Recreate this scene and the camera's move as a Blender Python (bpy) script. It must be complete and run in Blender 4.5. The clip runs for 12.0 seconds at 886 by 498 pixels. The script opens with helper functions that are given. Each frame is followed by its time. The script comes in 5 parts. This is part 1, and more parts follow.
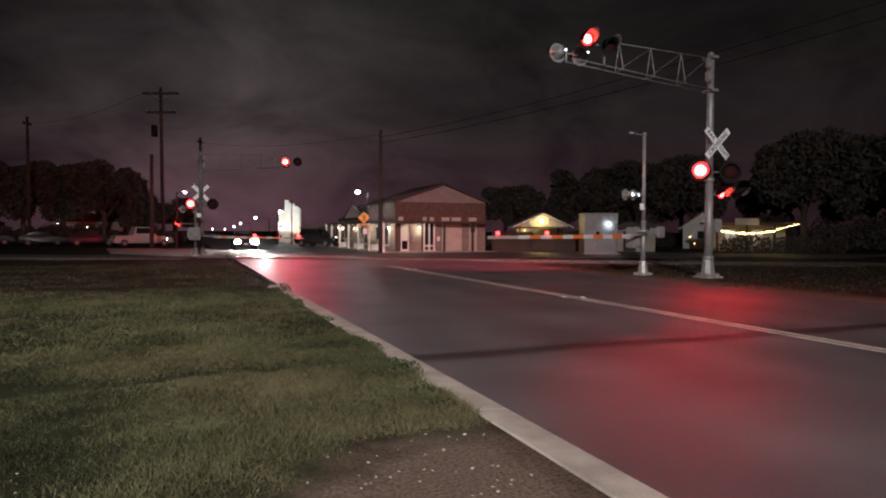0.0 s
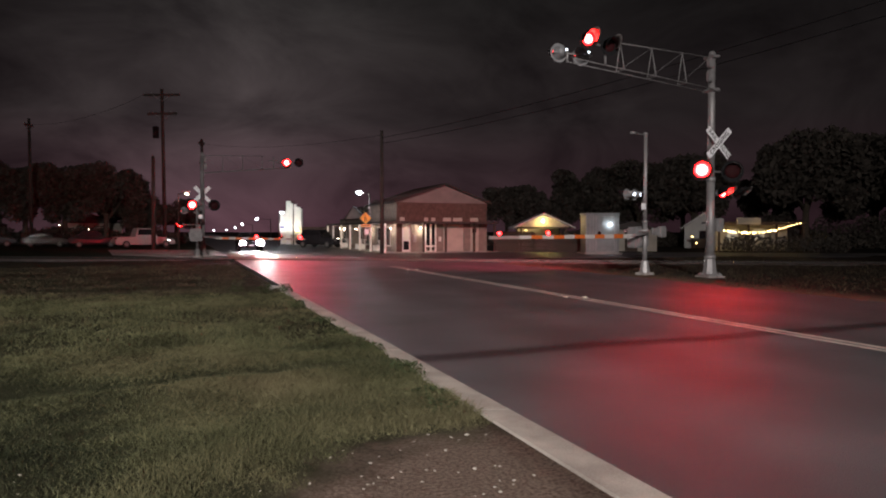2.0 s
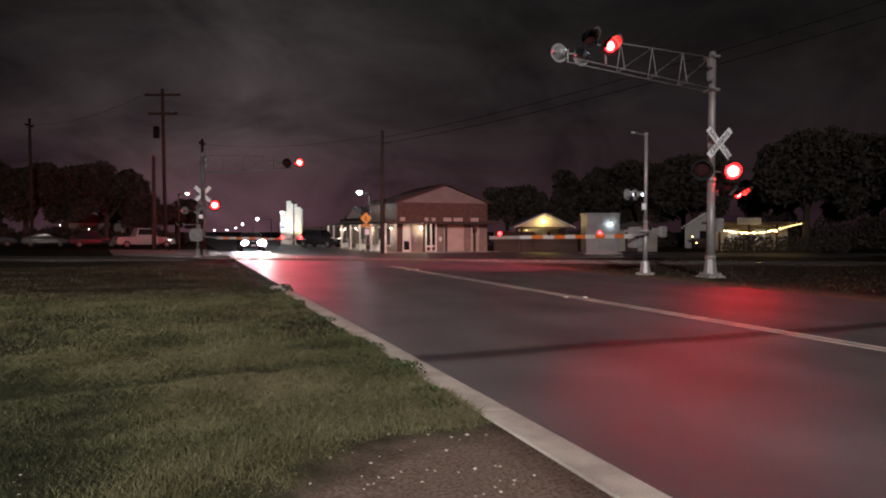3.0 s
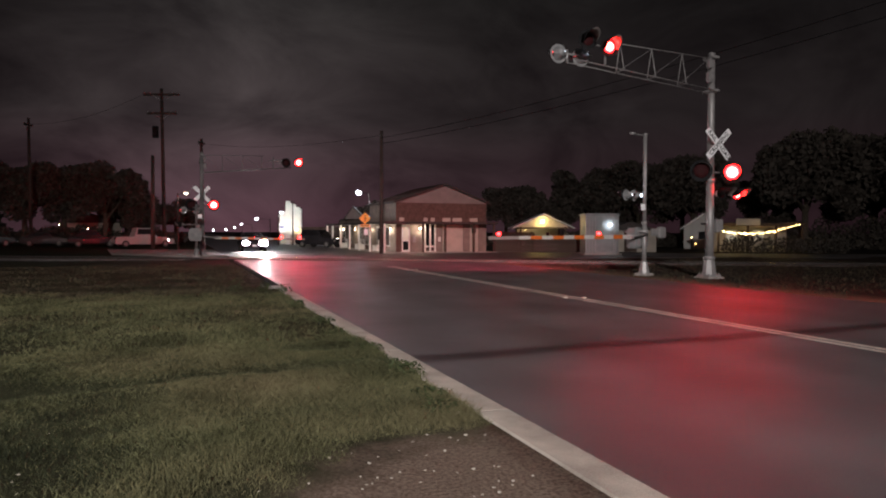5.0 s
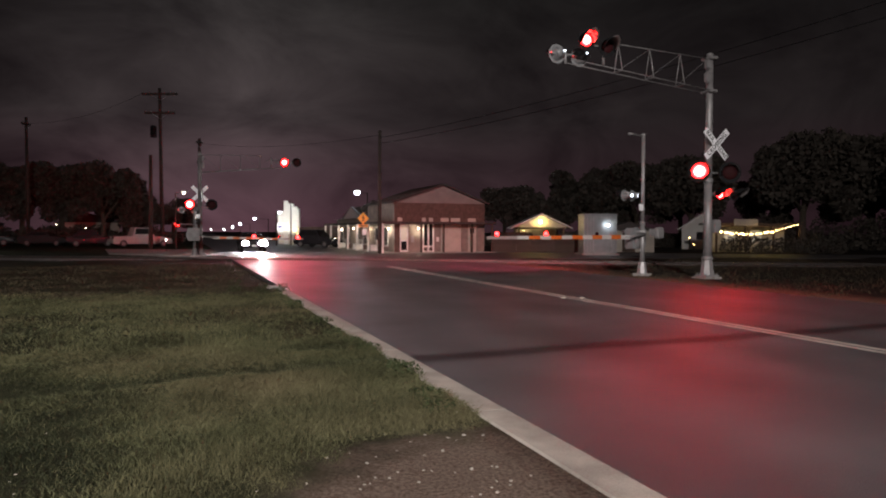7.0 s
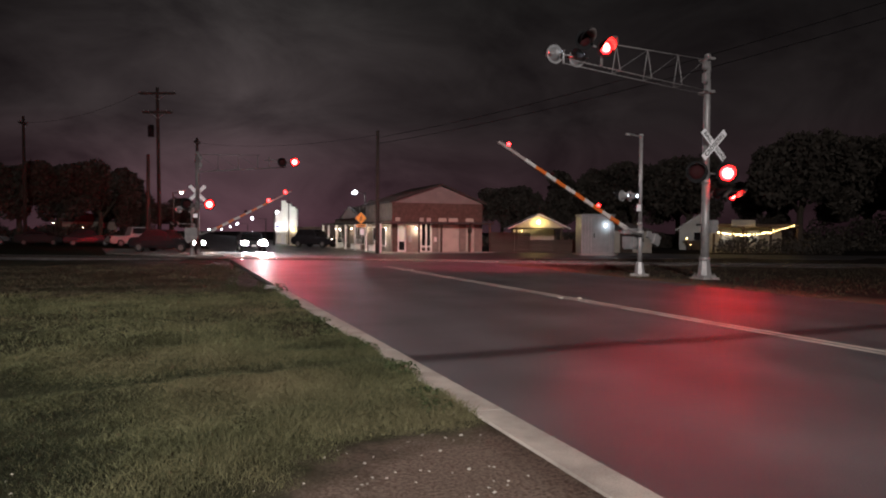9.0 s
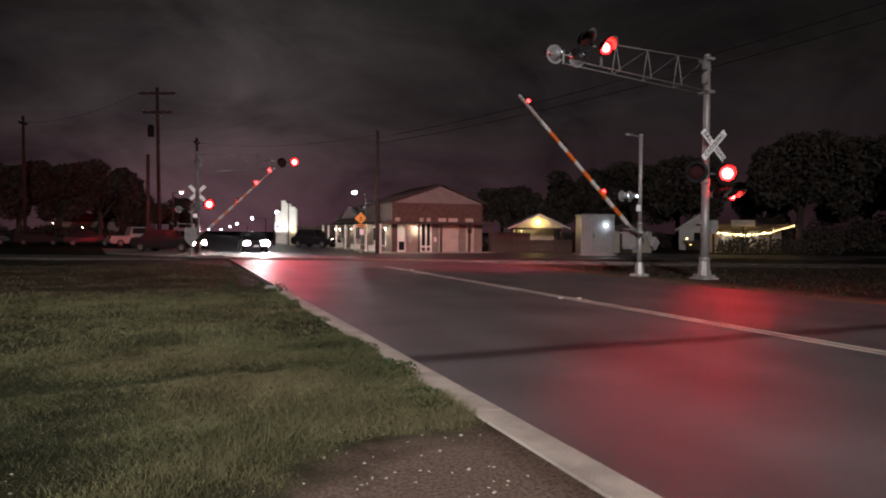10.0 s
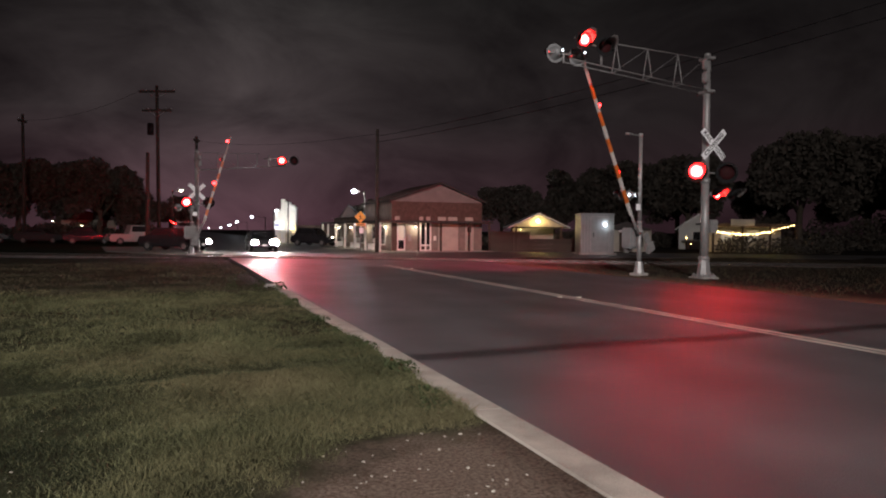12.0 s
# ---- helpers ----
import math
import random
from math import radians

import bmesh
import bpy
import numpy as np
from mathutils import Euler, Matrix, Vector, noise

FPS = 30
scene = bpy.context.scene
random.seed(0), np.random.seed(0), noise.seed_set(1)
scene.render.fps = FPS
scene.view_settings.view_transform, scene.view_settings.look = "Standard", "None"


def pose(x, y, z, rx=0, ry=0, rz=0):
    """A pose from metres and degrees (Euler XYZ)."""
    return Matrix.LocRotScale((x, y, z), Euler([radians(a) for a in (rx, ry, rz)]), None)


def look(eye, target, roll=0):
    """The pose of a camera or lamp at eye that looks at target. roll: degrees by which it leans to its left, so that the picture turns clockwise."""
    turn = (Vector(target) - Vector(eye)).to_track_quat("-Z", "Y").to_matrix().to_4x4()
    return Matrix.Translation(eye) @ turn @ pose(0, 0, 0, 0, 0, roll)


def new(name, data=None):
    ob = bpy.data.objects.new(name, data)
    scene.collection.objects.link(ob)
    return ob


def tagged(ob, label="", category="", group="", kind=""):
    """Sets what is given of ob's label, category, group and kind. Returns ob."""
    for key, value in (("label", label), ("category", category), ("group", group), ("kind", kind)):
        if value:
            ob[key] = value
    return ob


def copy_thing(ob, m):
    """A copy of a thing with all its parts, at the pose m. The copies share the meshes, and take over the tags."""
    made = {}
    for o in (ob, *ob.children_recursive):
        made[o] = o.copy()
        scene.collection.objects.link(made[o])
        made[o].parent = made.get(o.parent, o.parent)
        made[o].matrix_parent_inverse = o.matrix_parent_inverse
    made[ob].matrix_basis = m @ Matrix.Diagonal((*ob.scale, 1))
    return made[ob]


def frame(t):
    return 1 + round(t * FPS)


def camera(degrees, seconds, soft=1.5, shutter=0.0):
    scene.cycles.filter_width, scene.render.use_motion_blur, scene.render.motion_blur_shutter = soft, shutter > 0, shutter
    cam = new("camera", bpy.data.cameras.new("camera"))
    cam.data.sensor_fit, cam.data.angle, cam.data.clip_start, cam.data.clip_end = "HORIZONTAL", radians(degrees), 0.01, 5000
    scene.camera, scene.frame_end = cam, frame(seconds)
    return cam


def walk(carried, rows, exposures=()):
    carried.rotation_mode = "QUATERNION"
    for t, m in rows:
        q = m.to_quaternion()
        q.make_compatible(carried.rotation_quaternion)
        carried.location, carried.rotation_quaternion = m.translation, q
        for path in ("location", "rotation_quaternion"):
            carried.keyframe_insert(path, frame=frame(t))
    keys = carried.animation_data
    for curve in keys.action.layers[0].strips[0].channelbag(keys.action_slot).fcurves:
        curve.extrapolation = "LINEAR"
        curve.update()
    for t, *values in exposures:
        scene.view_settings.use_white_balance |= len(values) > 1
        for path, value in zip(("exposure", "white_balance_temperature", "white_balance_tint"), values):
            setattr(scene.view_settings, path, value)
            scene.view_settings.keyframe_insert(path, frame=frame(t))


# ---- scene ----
cam = camera(67.03, 12.0, soft=2.0)
EYE = (0.0, 0.0, 1.55)
walk(cam, [
    (0.0, pose(*EYE, 88.466, -0.204, -21.286)), (0.5, pose(*EYE, 88.445, -0.180, -21.255)),
    (1.0, pose(*EYE, 88.471, -0.104, -21.228)), (1.5, pose(*EYE, 88.495, -0.020, -21.190)),
    (2.0, pose(*EYE, 88.499, -0.015, -21.160)), (2.5, pose(*EYE, 88.499, -0.028, -21.130)),
    (3.0, pose(*EYE, 88.500, -0.030, -21.125)), (4.0, pose(*EYE, 88.510, -0.080, -21.160)),
    (5.0, pose(*EYE, 88.522, -0.135, -21.205)), (5.5, pose(*EYE, 88.510, -0.125, -21.218)),
    (6.0, pose(*EYE, 88.520, -0.155, -21.247)), (6.5, pose(*EYE, 88.526, -0.205, -21.300)),
    (7.0, pose(*EYE, 88.527, -0.205, -21.358)), (8.0, pose(*EYE, 88.530, -0.260, -21.460)),
    (9.0, pose(*EYE, 88.533, -0.322, -21.547)), (9.5, pose(*EYE, 88.533, -0.330, -21.563)),
    (10.0, pose(*EYE, 88.540, -0.338, -21.562)), (10.5, pose(*EYE, 88.530, -0.335, -21.555)),
    (11.0, pose(*EYE, 88.491, -0.330, -21.535)), (11.5, pose(*EYE, 88.445, -0.405, -21.553)),
    (12.0, pose(*EYE, 88.436, -0.441, -21.591)),
])

# ---- light ----
def night_world():
    w = bpy.data.worlds.new("night_sky")
    w.use_nodes = True
    scene.world = w
    n, l = w.node_tree.nodes, w.node_tree.links
    bg = n["Background"]
    co = n.new("ShaderNodeTexCoord")
    sep = n.new("ShaderNodeSeparateXYZ")
    l.new(co.outputs["Generated"], sep.inputs[0])
    ramp = n.new("ShaderNodeValToRGB")
    e = ramp.color_ramp.elements
    e[0].position, e[0].color = 0.0, (0.0610, 0.0285, 0.0390, 1)
    e[1].position, e[1].color = 0.36, (0.0152, 0.0140, 0.0142, 1)
    m = e.new(0.16)
    m.color = (0.0335, 0.0250, 0.0275, 1)
    l.new(sep.outputs["Z"], ramp.inputs[0])
    mp = n.new("ShaderNodeMapping")
    mp.inputs["Scale"].default_value = (1.6, 1.9, 3.2)
    l.new(co.outputs["Generated"], mp.inputs[0])
    nz = n.new("ShaderNodeTexNoise")
    nz.inputs["Scale"].default_value, nz.inputs["Detail"].default_value = 2.6, 10
    nz.inputs["Distortion"].default_value, nz.inputs["Roughness"].default_value = 0.6, 0.58
    l.new(mp.outputs[0], nz.inputs["Vector"])
    cr = n.new("ShaderNodeValToRGB")
    cr.color_ramp.elements[0].position, cr.color_ramp.elements[0].color = 0.34, (0.55, 0.53, 0.53, 1)
    cr.color_ramp.elements[1].position, cr.color_ramp.elements[1].color = 0.68, (1.55, 1.60, 1.50, 1)
    l.new(nz.outputs["Fac"], cr.inputs[0])
    mul = n.new("ShaderNodeMix")
    mul.data_type, mul.blend_type = "RGBA", "MULTIPLY"
    mul.inputs[0].default_value = 1
    l.new(ramp.outputs[0], mul.inputs[6])
    l.new(cr.outputs[0], mul.inputs[7])
    # town glow and headlight haze painted in ahead over the road, dimmer beside it
    side = n.new("ShaderNodeMapRange")
    side.inputs["From Min"].default_value, side.inputs["From Max"].default_value = 0.0, 0.31
    side.inputs["To Min"].default_value, side.inputs["To Max"].default_value = 1.42, 0.54
    off = n.new("ShaderNodeMath")
    off.operation = "SUBTRACT"
    off.inputs[1].default_value = 0.08
    l.new(sep.outputs["X"], off.inputs[0])
    away = n.new("ShaderNodeMath")
    away.operation = "ABSOLUTE"
    l.new(off.outputs[0], away.inputs[0])
    l.new(away.outputs[0], side.inputs["Value"])
    l.new(mul.outputs[2], bg.inputs["Color"])
    right_fade = n.new("ShaderNodeMapRange")
    right_fade.inputs["From Min"].default_value, right_fade.inputs["From Max"].default_value = 0.50, 0.80
    right_fade.inputs["To Min"].default_value, right_fade.inputs["To Max"].default_value = 1.0, 0.58
    l.new(sep.outputs["X"], right_fade.inputs["Value"])
    both = n.new("ShaderNodeMath")
    both.operation = "MULTIPLY"
    l.new(side.outputs[0], both.inputs[0])
    l.new(right_fade.outputs[0], both.inputs[1])
    l.new(both.outputs[0], bg.inputs["Strength"])


night_world()


def lamp(name, kind, m, power, color, size=0.1, spot=None, blend=0.5):
    d = bpy.data.lights.new(name, kind)
    d.energy, d.color = power, color
    if kind == "AREA":
        d.size = size
    else:
        d.shadow_soft_size = size
    if spot:
        d.spot_size, d.spot_blend = radians(spot), blend
    ob = new(name, d)
    ob.matrix_basis = m
    return ob


# unseen street light behind the viewer, plus an added spot shaping its pool
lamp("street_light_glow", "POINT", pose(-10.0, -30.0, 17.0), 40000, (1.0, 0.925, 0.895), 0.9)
lamp("added_pool_spot", "SPOT", look((-10.0, -30.0, 17.0), (3.5, 17.5, 0.0)), 58000, (1.0, 0.925, 0.895), 0.9, 38, 1.0)
RED = (1.0, 0.012, 0.03)
PINK = (1.0, 0.10, 0.15)
# the narrow main beams of the paired flashers: one of each pair is always lit
lamp("cantilever_flasher_glow", "SPOT", look((12.3, 17.3, 7.45), (5.0, 5.2, 0.0)), 1900, RED, 0.25, 15, 1.0)
lamp("mast_flasher_glow", "SPOT", look((16.75, 17.0, 3.55), (13.5, 9.5, 0.0)), 260, RED, 0.25, 90, 1.0)
lamp("far_cantilever_flasher_glow", "SPOT", look((6.5, 44.8, 6.0), (11.0, 26.0, 0.0)), 2200, PINK, 0.25, 120, 0.7)
lamp("cantilever_back_flasher_glow", "SPOT", look((11.2, 18.9, 7.0), (14.0, 31.0, 0.0)), 8500, PINK, 0.25, 66, 0.9)
lamp("gate_back_flasher_glow", "SPOT", look((15.7, 20.9, 2.9), (17.0, 44.0, 1.0)), 2200, RED, 0.25, 46, 1.0)
lamp("far_front_flasher_glow", "SPOT", look((1.1, 46.2, 3.2), (-11.0, 88.0, 6.0)), 7000, RED, 0.25, 60, 0.8)
# the beams of the waiting car
lamp("headlight_beam", "SPOT", look((5.2, 46.5, 0.75), (10.5, 16.0, 0.3)), 4200, (1.0, 0.90, 0.90), 0.12, 50, 1.0)

# ---- materials ----
def mat(name, color, rough=0.7, metal=0.0, vary=0.35, scale=6.0, fine=60.0, bump=0.2, tint=None, spec=0.5):
    """A surface with stains at a large and grain at a small scale."""
    m = bpy.data.materials.new(name)
    m.use_nodes = True
    n, l = m.node_tree.nodes, m.node_tree.links
    b = n["Principled BSDF"]
    b.inputs["Roughness"].default_value, b.inputs["Metallic"].default_value = rough, metal
    b.inputs["Specular IOR Level"].default_value = spec
    co = n.new("ShaderNodeTexCoord")
    big, small = n.new("ShaderNodeTexNoise"), n.new("ShaderNodeTexNoise")
    big.inputs["Scale"].default_value, big.inputs["Detail"].default_value = scale, 5
    small.inputs["Scale"].default_value, small.inputs["Detail"].default_value = fine, 3
    for x in (big, small):
        l.new(co.outputs["Object"], x.inputs["Vector"])
    add = n.new("ShaderNodeMath")
    add.operation = "MULTIPLY_ADD"
    add.inputs[1].default_value = 0.4
    l.new(small.outputs["Fac"], add.inputs[0])
    l.new(big.outputs["Fac"], add.inputs[2])
    ramp = n.new("ShaderNodeValToRGB")
    t = tint or color
    e = ramp.color_ramp.elements
    e[0].position, e[0].color = 0.45, (*[c * (1 - vary) for c in t], 1)
    e[1].position, e[1].color = 0.95, (*[min(1, c * (1 + vary)) for c in color], 1)
    l.new(add.outputs[0], ramp.inputs[0])
    l.new(ramp.outputs[0], b.inputs["Base Color"])
    if bump:
        bp = n.new("ShaderNodeBump")
        bp.inputs["Strength"].default_value, bp.inputs["Distance"].default_value = bump, 0.02
        l.new(small.outputs["Fac"], bp.inputs["Height"])
        l.new(bp.outputs[0], b.inputs["Normal"])
    return m


def glow(name, color, strength):
    m = bpy.data.materials.new(name)
    m.use_nodes = True
    b = m.node_tree.nodes["Principled BSDF"]
    b.inputs["Base Color"].default_value = (*[min(1, c) * 0.5 for c in color], 1)
    b.inputs["Emission Color"].default_value = (*color, 1)
    b.inputs["Emission Strength"].default_value = strength
    return m


def asphalt_mat():
    m = mat("worn_asphalt", (0.102, 0.096, 0.103), 0.52, 0, 0.32, 0.45, 70, 0.4, (0.082, 0.077, 0.083))
    n, l = m.node_tree.nodes, m.node_tree.links
    b = n["Principled BSDF"]
    src = b.inputs["Base Color"].links[0].from_socket
    # a shadow band painted dark across the road and worn wheel tracks along it
    co = n.new("ShaderNodeTexCoord")
    sep = n.new("ShaderNodeSeparateXYZ")
    wob = n.new("ShaderNodeTexNoise")
    wob.inputs["Scale"].default_value = 0.5
    l.new(co.outputs["Object"], wob.inputs["Vector"])
    l.new(co.outputs["Object"], sep.inputs[0])
    y = n.new("ShaderNodeMath")
    y.operation = "MULTIPLY_ADD"
    y.inputs[1].default_value = 0.35
    l.new(wob.outputs["Fac"], y.inputs[0])
    l.new(sep.outputs["Y"], y.inputs[2])
    off = n.new("ShaderNodeMath")
    off.operation = "SUBTRACT"
    off.inputs[1].default_value = 7.86
    l.new(y.outputs[0], off.inputs[0])
    ab = n.new("ShaderNodeMath")
    ab.operation = "ABSOLUTE"
    l.new(off.outputs[0], ab.inputs[0])
    mr = n.new("ShaderNodeMapRange")
    mr.interpolation_type = "SMOOTHSTEP"
    mr.inputs["From Min"].default_value, mr.inputs["From Max"].default_value = 0.07, 0.36
    mr.inputs["To Min"].default_value, mr.inputs["To Max"].default_value = 0.30, 1.0
    l.new(ab.outputs[0], mr.inputs["Value"])
    wave = n.new("ShaderNodeMath")
    wave.operation = "SINE"
    k = n.new("ShaderNodeMath")
    k.operation = "MULTIPLY"
    k.inputs[1].default_value = 3.3
    l.new(sep.outputs["X"], k.inputs[0])
    l.new(k.outputs[0], wave.inputs[0])
    wr = n.new("ShaderNodeMapRange")
    wr.inputs["From Min"].default_value, wr.inputs["From Max"].default_value = -1, 1
    wr.inputs["To Min"].default_value, wr.inputs["To Max"].default_value = 0.9, 1.1
    l.new(wave.outputs[0], wr.inputs["Value"])
    mm = n.new("ShaderNodeMath")
    mm.operation = "MULTIPLY"
    l.new(mr.outputs[0], mm.inputs[0])
    l.new(wr.outputs[0], mm.inputs[1])
    mx = n.new("ShaderNodeVectorMath")
    mx.operation = "SCALE"
    l.new(src, mx.inputs[0])
    l.new(mm.outputs[0], mx.inputs["Scale"])
    l.new(mx.outputs[0], b.inputs["Base Color"])
    return m


def ground_mat():
    m = mat("grassy_soil", (0.034, 0.034, 0.019), 0.95, 0, 0.5, 0.7, 120, 0.5, (0.020, 0.020, 0.012), 0.08)
    n, l = m.node_tree.nodes, m.node_tree.links
    b = n["Principled BSDF"]
    src = b.inputs["Base Color"].links[0].from_socket
    # bare gravelly dirt where feet wear the verge
    co = n.new("ShaderNodeTexCoord")
    wob = n.new("ShaderNodeTexNoise")
    wob.inputs["Scale"].default_value, wob.inputs["Detail"].default_value = 2.2, 4
    l.new(co.outputs["Object"], wob.inputs["Vector"])
    dist = n.new("ShaderNodeVectorMath")
    dist.operation = "DISTANCE"
    dist.inputs[1].default_value = (1.95, 3.15, 0.05)
    l.new(co.outputs["Object"], dist.inputs[0])
    s = n.new("ShaderNodeMath")
    s.operation = "MULTIPLY_ADD"
    s.inputs[1].default_value = 1.3
    l.new(wob.outputs["Fac"], s.inputs[0])
    l.new(dist.outputs["Value"], s.inputs[2])
    mr = n.new("ShaderNodeMapRange")
    mr.inputs["From Min"].default_value, mr.inputs["From Max"].default_value = 1.75, 2.35
    mr.inputs["To Min"].default_value, mr.inputs["To Max"].default_value = 1, 0
    l.new(s.outputs[0], mr.inputs["Value"])
    g = n.new("ShaderNodeTexNoise")
    g.inputs["Scale"].default_value, g.inputs["Detail"].default_value = 38, 12
    g.inputs["Roughness"].default_value = 0.72
    l.new(co.outputs["Object"], g.inputs["Vector"])
    gr = n.new("ShaderNodeValToRGB")
    gr.color_ramp.elements[0].position, gr.color_ramp.elements[0].color = 0.36, (0.085, 0.055, 0.042, 1)
    gr.color_ramp.elements[1].position, gr.color_ramp.elements[1].color = 0.72, (0.30, 0.235, 0.190, 1)
    l.new(g.outputs["Fac"], gr.inputs[0])
    mx = n.new("ShaderNodeMix")
    mx.data_type = "RGBA"
    l.new(mr.outputs[0], mx.inputs[0])
    l.new(src, mx.inputs[6])
    l.new(gr.outputs[0], mx.inputs[7])
    # cinders beyond the road, with a sandy strip along its edge
    sep = n.new("ShaderNodeSeparateXYZ")
    l.new(co.outputs["Object"], sep.inputs[0])
    edge = n.new("ShaderNodeMath")
    edge.operation = "MULTIPLY_ADD"
    edge.inputs[1].default_value = 0.9
    l.new(wob.outputs["Fac"], edge.inputs[0])
    l.new(sep.outputs["X"], edge.inputs[2])
    strip = n.new("ShaderNodeValToRGB")
    k = strip.color_ramp.elements
    k[0].position, k[0].color = 0.30, (0.17, 0.115, 0.085, 1)
    k[1].position, k[1].color = 0.55, (0.034, 0.028, 0.024, 1)
    run = n.new("ShaderNodeMapRange")
    run.inputs["From Min"].default_value, run.inputs["From Max"].default_value = 14.0, 19.0
    l.new(edge.outputs[0], run.inputs["Value"])
    l.new(run.outputs[0], strip.inputs[0])
    on = n.new("ShaderNodeMath")
    on.operation = "GREATER_THAN"
    on.inputs[1].default_value = 14.0
    l.new(sep.outputs["X"], on.inputs[0])
    both = n.new("ShaderNodeMix")
    both.data_type = "RGBA"
    l.new(on.outputs[0], both.inputs[0])
    l.new(mx.outputs[2], both.inputs[6])
    l.new(strip.outputs[0], both.inputs[7])
    l.new(both.outputs[2], b.inputs["Base Color"])
    return m


def blade_mat(name, low, high, rough=0.7, dry=None):
    """Leaves and blades: every separate one takes its own tone."""
    m = bpy.data.materials.new(name)
    m.use_nodes = True
    n, l = m.node_tree.nodes, m.node_tree.links
    b = n["Principled BSDF"]
    b.inputs["Roughness"].default_value, b.inputs["Specular IOR Level"].default_value = rough, 0.15
    geo = n.new("ShaderNodeNewGeometry")
    co = n.new("ShaderNodeTexCoord")
    nz = n.new("ShaderNodeTexNoise")
    nz.inputs["Scale"].default_value, nz.inputs["Detail"].default_value = 0.9, 4
    l.new(co.outputs["Object"], nz.inputs["Vector"])
    add = n.new("ShaderNodeMath")
    add.operation = "MULTIPLY_ADD"
    add.inputs[1].default_value = 0.5
    l.new(geo.outputs["Random Per Island"], add.inputs[0])
    l.new(nz.outputs["Fac"], add.inputs[2])
    r = n.new("ShaderNodeValToRGB")
    r.color_ramp.elements[0].position, r.color_ramp.elements[0].color = 0.45, (*low, 1)
    r.color_ramp.elements[1].position, r.color_ramp.elements[1].color = 1.0, (*high, 1)
    l.new(add.outputs[0], r.inputs[0])
    if dry:
        wide = n.new("ShaderNodeTexNoise")
        wide.inputs["Scale"].default_value, wide.inputs["Detail"].default_value = 0.22, 3
        l.new(co.outputs["Object"], wide.inputs["Vector"])
        k = n.new("ShaderNodeMapRange")
        k.inputs["From Min"].default_value, k.inputs["From Max"].default_value = 0.48, 0.74
        l.new(wide.outputs["Fac"], k.inputs["Value"])
        mx = n.new("ShaderNodeMix")
        mx.data_type, mx.blend_type = "RGBA", "MIX"
        l.new(k.outputs[0], mx.inputs[0])
        l.new(r.outputs[0], mx.inputs[6])
        dr = n.new("ShaderNodeValToRGB")
        dr.color_ramp.elements[0].position, dr.color_ramp.elements[0].color = 0.45, (*[c * 0.35 for c in dry], 1)
        dr.color_ramp.elements[1].position, dr.color_ramp.elements[1].color = 1.0, (*dry, 1)
        l.new(add.outputs[0], dr.inputs[0])
        l.new(dr.outputs[0], mx.inputs[7])
        l.new(mx.outputs[2], b.inputs["Base Color"])
    else:
        l.new(r.outputs[0], b.inputs["Base Color"])
    return m


ASPHALT = asphalt_mat()
GROUND = ground_mat()
DARK_TURF = blade_mat("dark_turf", (0.011, 0.014, 0.007), (0.060, 0.066, 0.034))
GRASS = blade_mat("grass_blades", (0.033, 0.034, 0.016), (0.152, 0.152, 0.078), dry=(0.180, 0.140, 0.082))
DARK_GRASS = blade_mat("dead_grass", (0.024, 0.020, 0.013), (0.100, 0.082, 0.050))
WEED = blade_mat("weed_leaves", (0.022, 0.030, 0.013), (0.070, 0.084, 0.038))
LEAF = blade_mat("tree_leaves", (0.062, 0.054, 0.046), (0.118, 0.102, 0.086), 0.95)
BARK = mat("bark", (0.10, 0.08, 0.06), 0.9, 0, 0.4, 4, 40, 0.6)
CONCRETE = mat("kerb_concrete", (0.46, 0.41, 0.36), 0.85, 0, 0.22, 2.5, 70, 0.35, (0.36, 0.31, 0.27))
LOT = mat("dusty_lot_concrete", (0.24, 0.22, 0.20), 0.9, 0, 0.3, 1.2, 60, 0.3, (0.17, 0.155, 0.14))
PALE_CONCRETE = mat("foundation_concrete", (0.36, 0.34, 0.32), 0.85, 0, 0.25, 4, 50, 0.3)
GALV = mat("galvanised_steel", (0.33, 0.32, 0.32), 0.5, 0.4, 0.18, 5, 45, 0.05)
ALU = mat("painted_aluminium", (0.25, 0.255, 0.26), 0.5, 0.2, 0.15, 3, 30, 0.05)
BLACK = mat("black_enamel", (0.011, 0.011, 0.012), 0.75, 0, 0.3, 6, 50, 0.05, None, 0.15)
RAIL = mat("rail_steel", (0.55, 0.52, 0.50), 0.13, 0.95, 0.15, 3, 40, 0.0)
RUST = mat("rusty_steel", (0.16, 0.09, 0.06), 0.8, 0.3, 0.4, 6, 50, 0.2)
BALLAST = mat("ballast_stone", (0.17, 0.155, 0.15), 0.95, 0, 0.5, 3, 14, 1.0)
SIGN_WHITE = mat("white_sign_sheeting", (0.88, 0.88, 0.90), 0.4, 0, 0.05, 3, 40, 0.02)
SIGN_BLACK = mat("black_sign_ink", (0.015, 0.015, 0.015), 0.6, 0, 0.1, 5, 40, 0)
SIGN_YELLOW = mat("yellow_sign_sheeting", (0.90, 0.42, 0.03), 0.45, 0, 0.08, 4, 40, 0.02)
SIGN_ORANGE = mat("orange_sign_sheeting", (0.95, 0.40, 0.08), 0.45, 0, 0.08, 4, 40, 0.02)
ARM_WHITE = mat("white_arm_sheeting", (0.50, 0.47, 0.45), 0.45, 0, 0.1, 5, 40, 0.03)
# arm tip: the dimness of its unlit end is put into this grey
ARM_GREY = mat("unlit_fibreglass", (0.30, 0.24, 0.23), 0.6, 0, 0.15, 5, 40, 0.03)
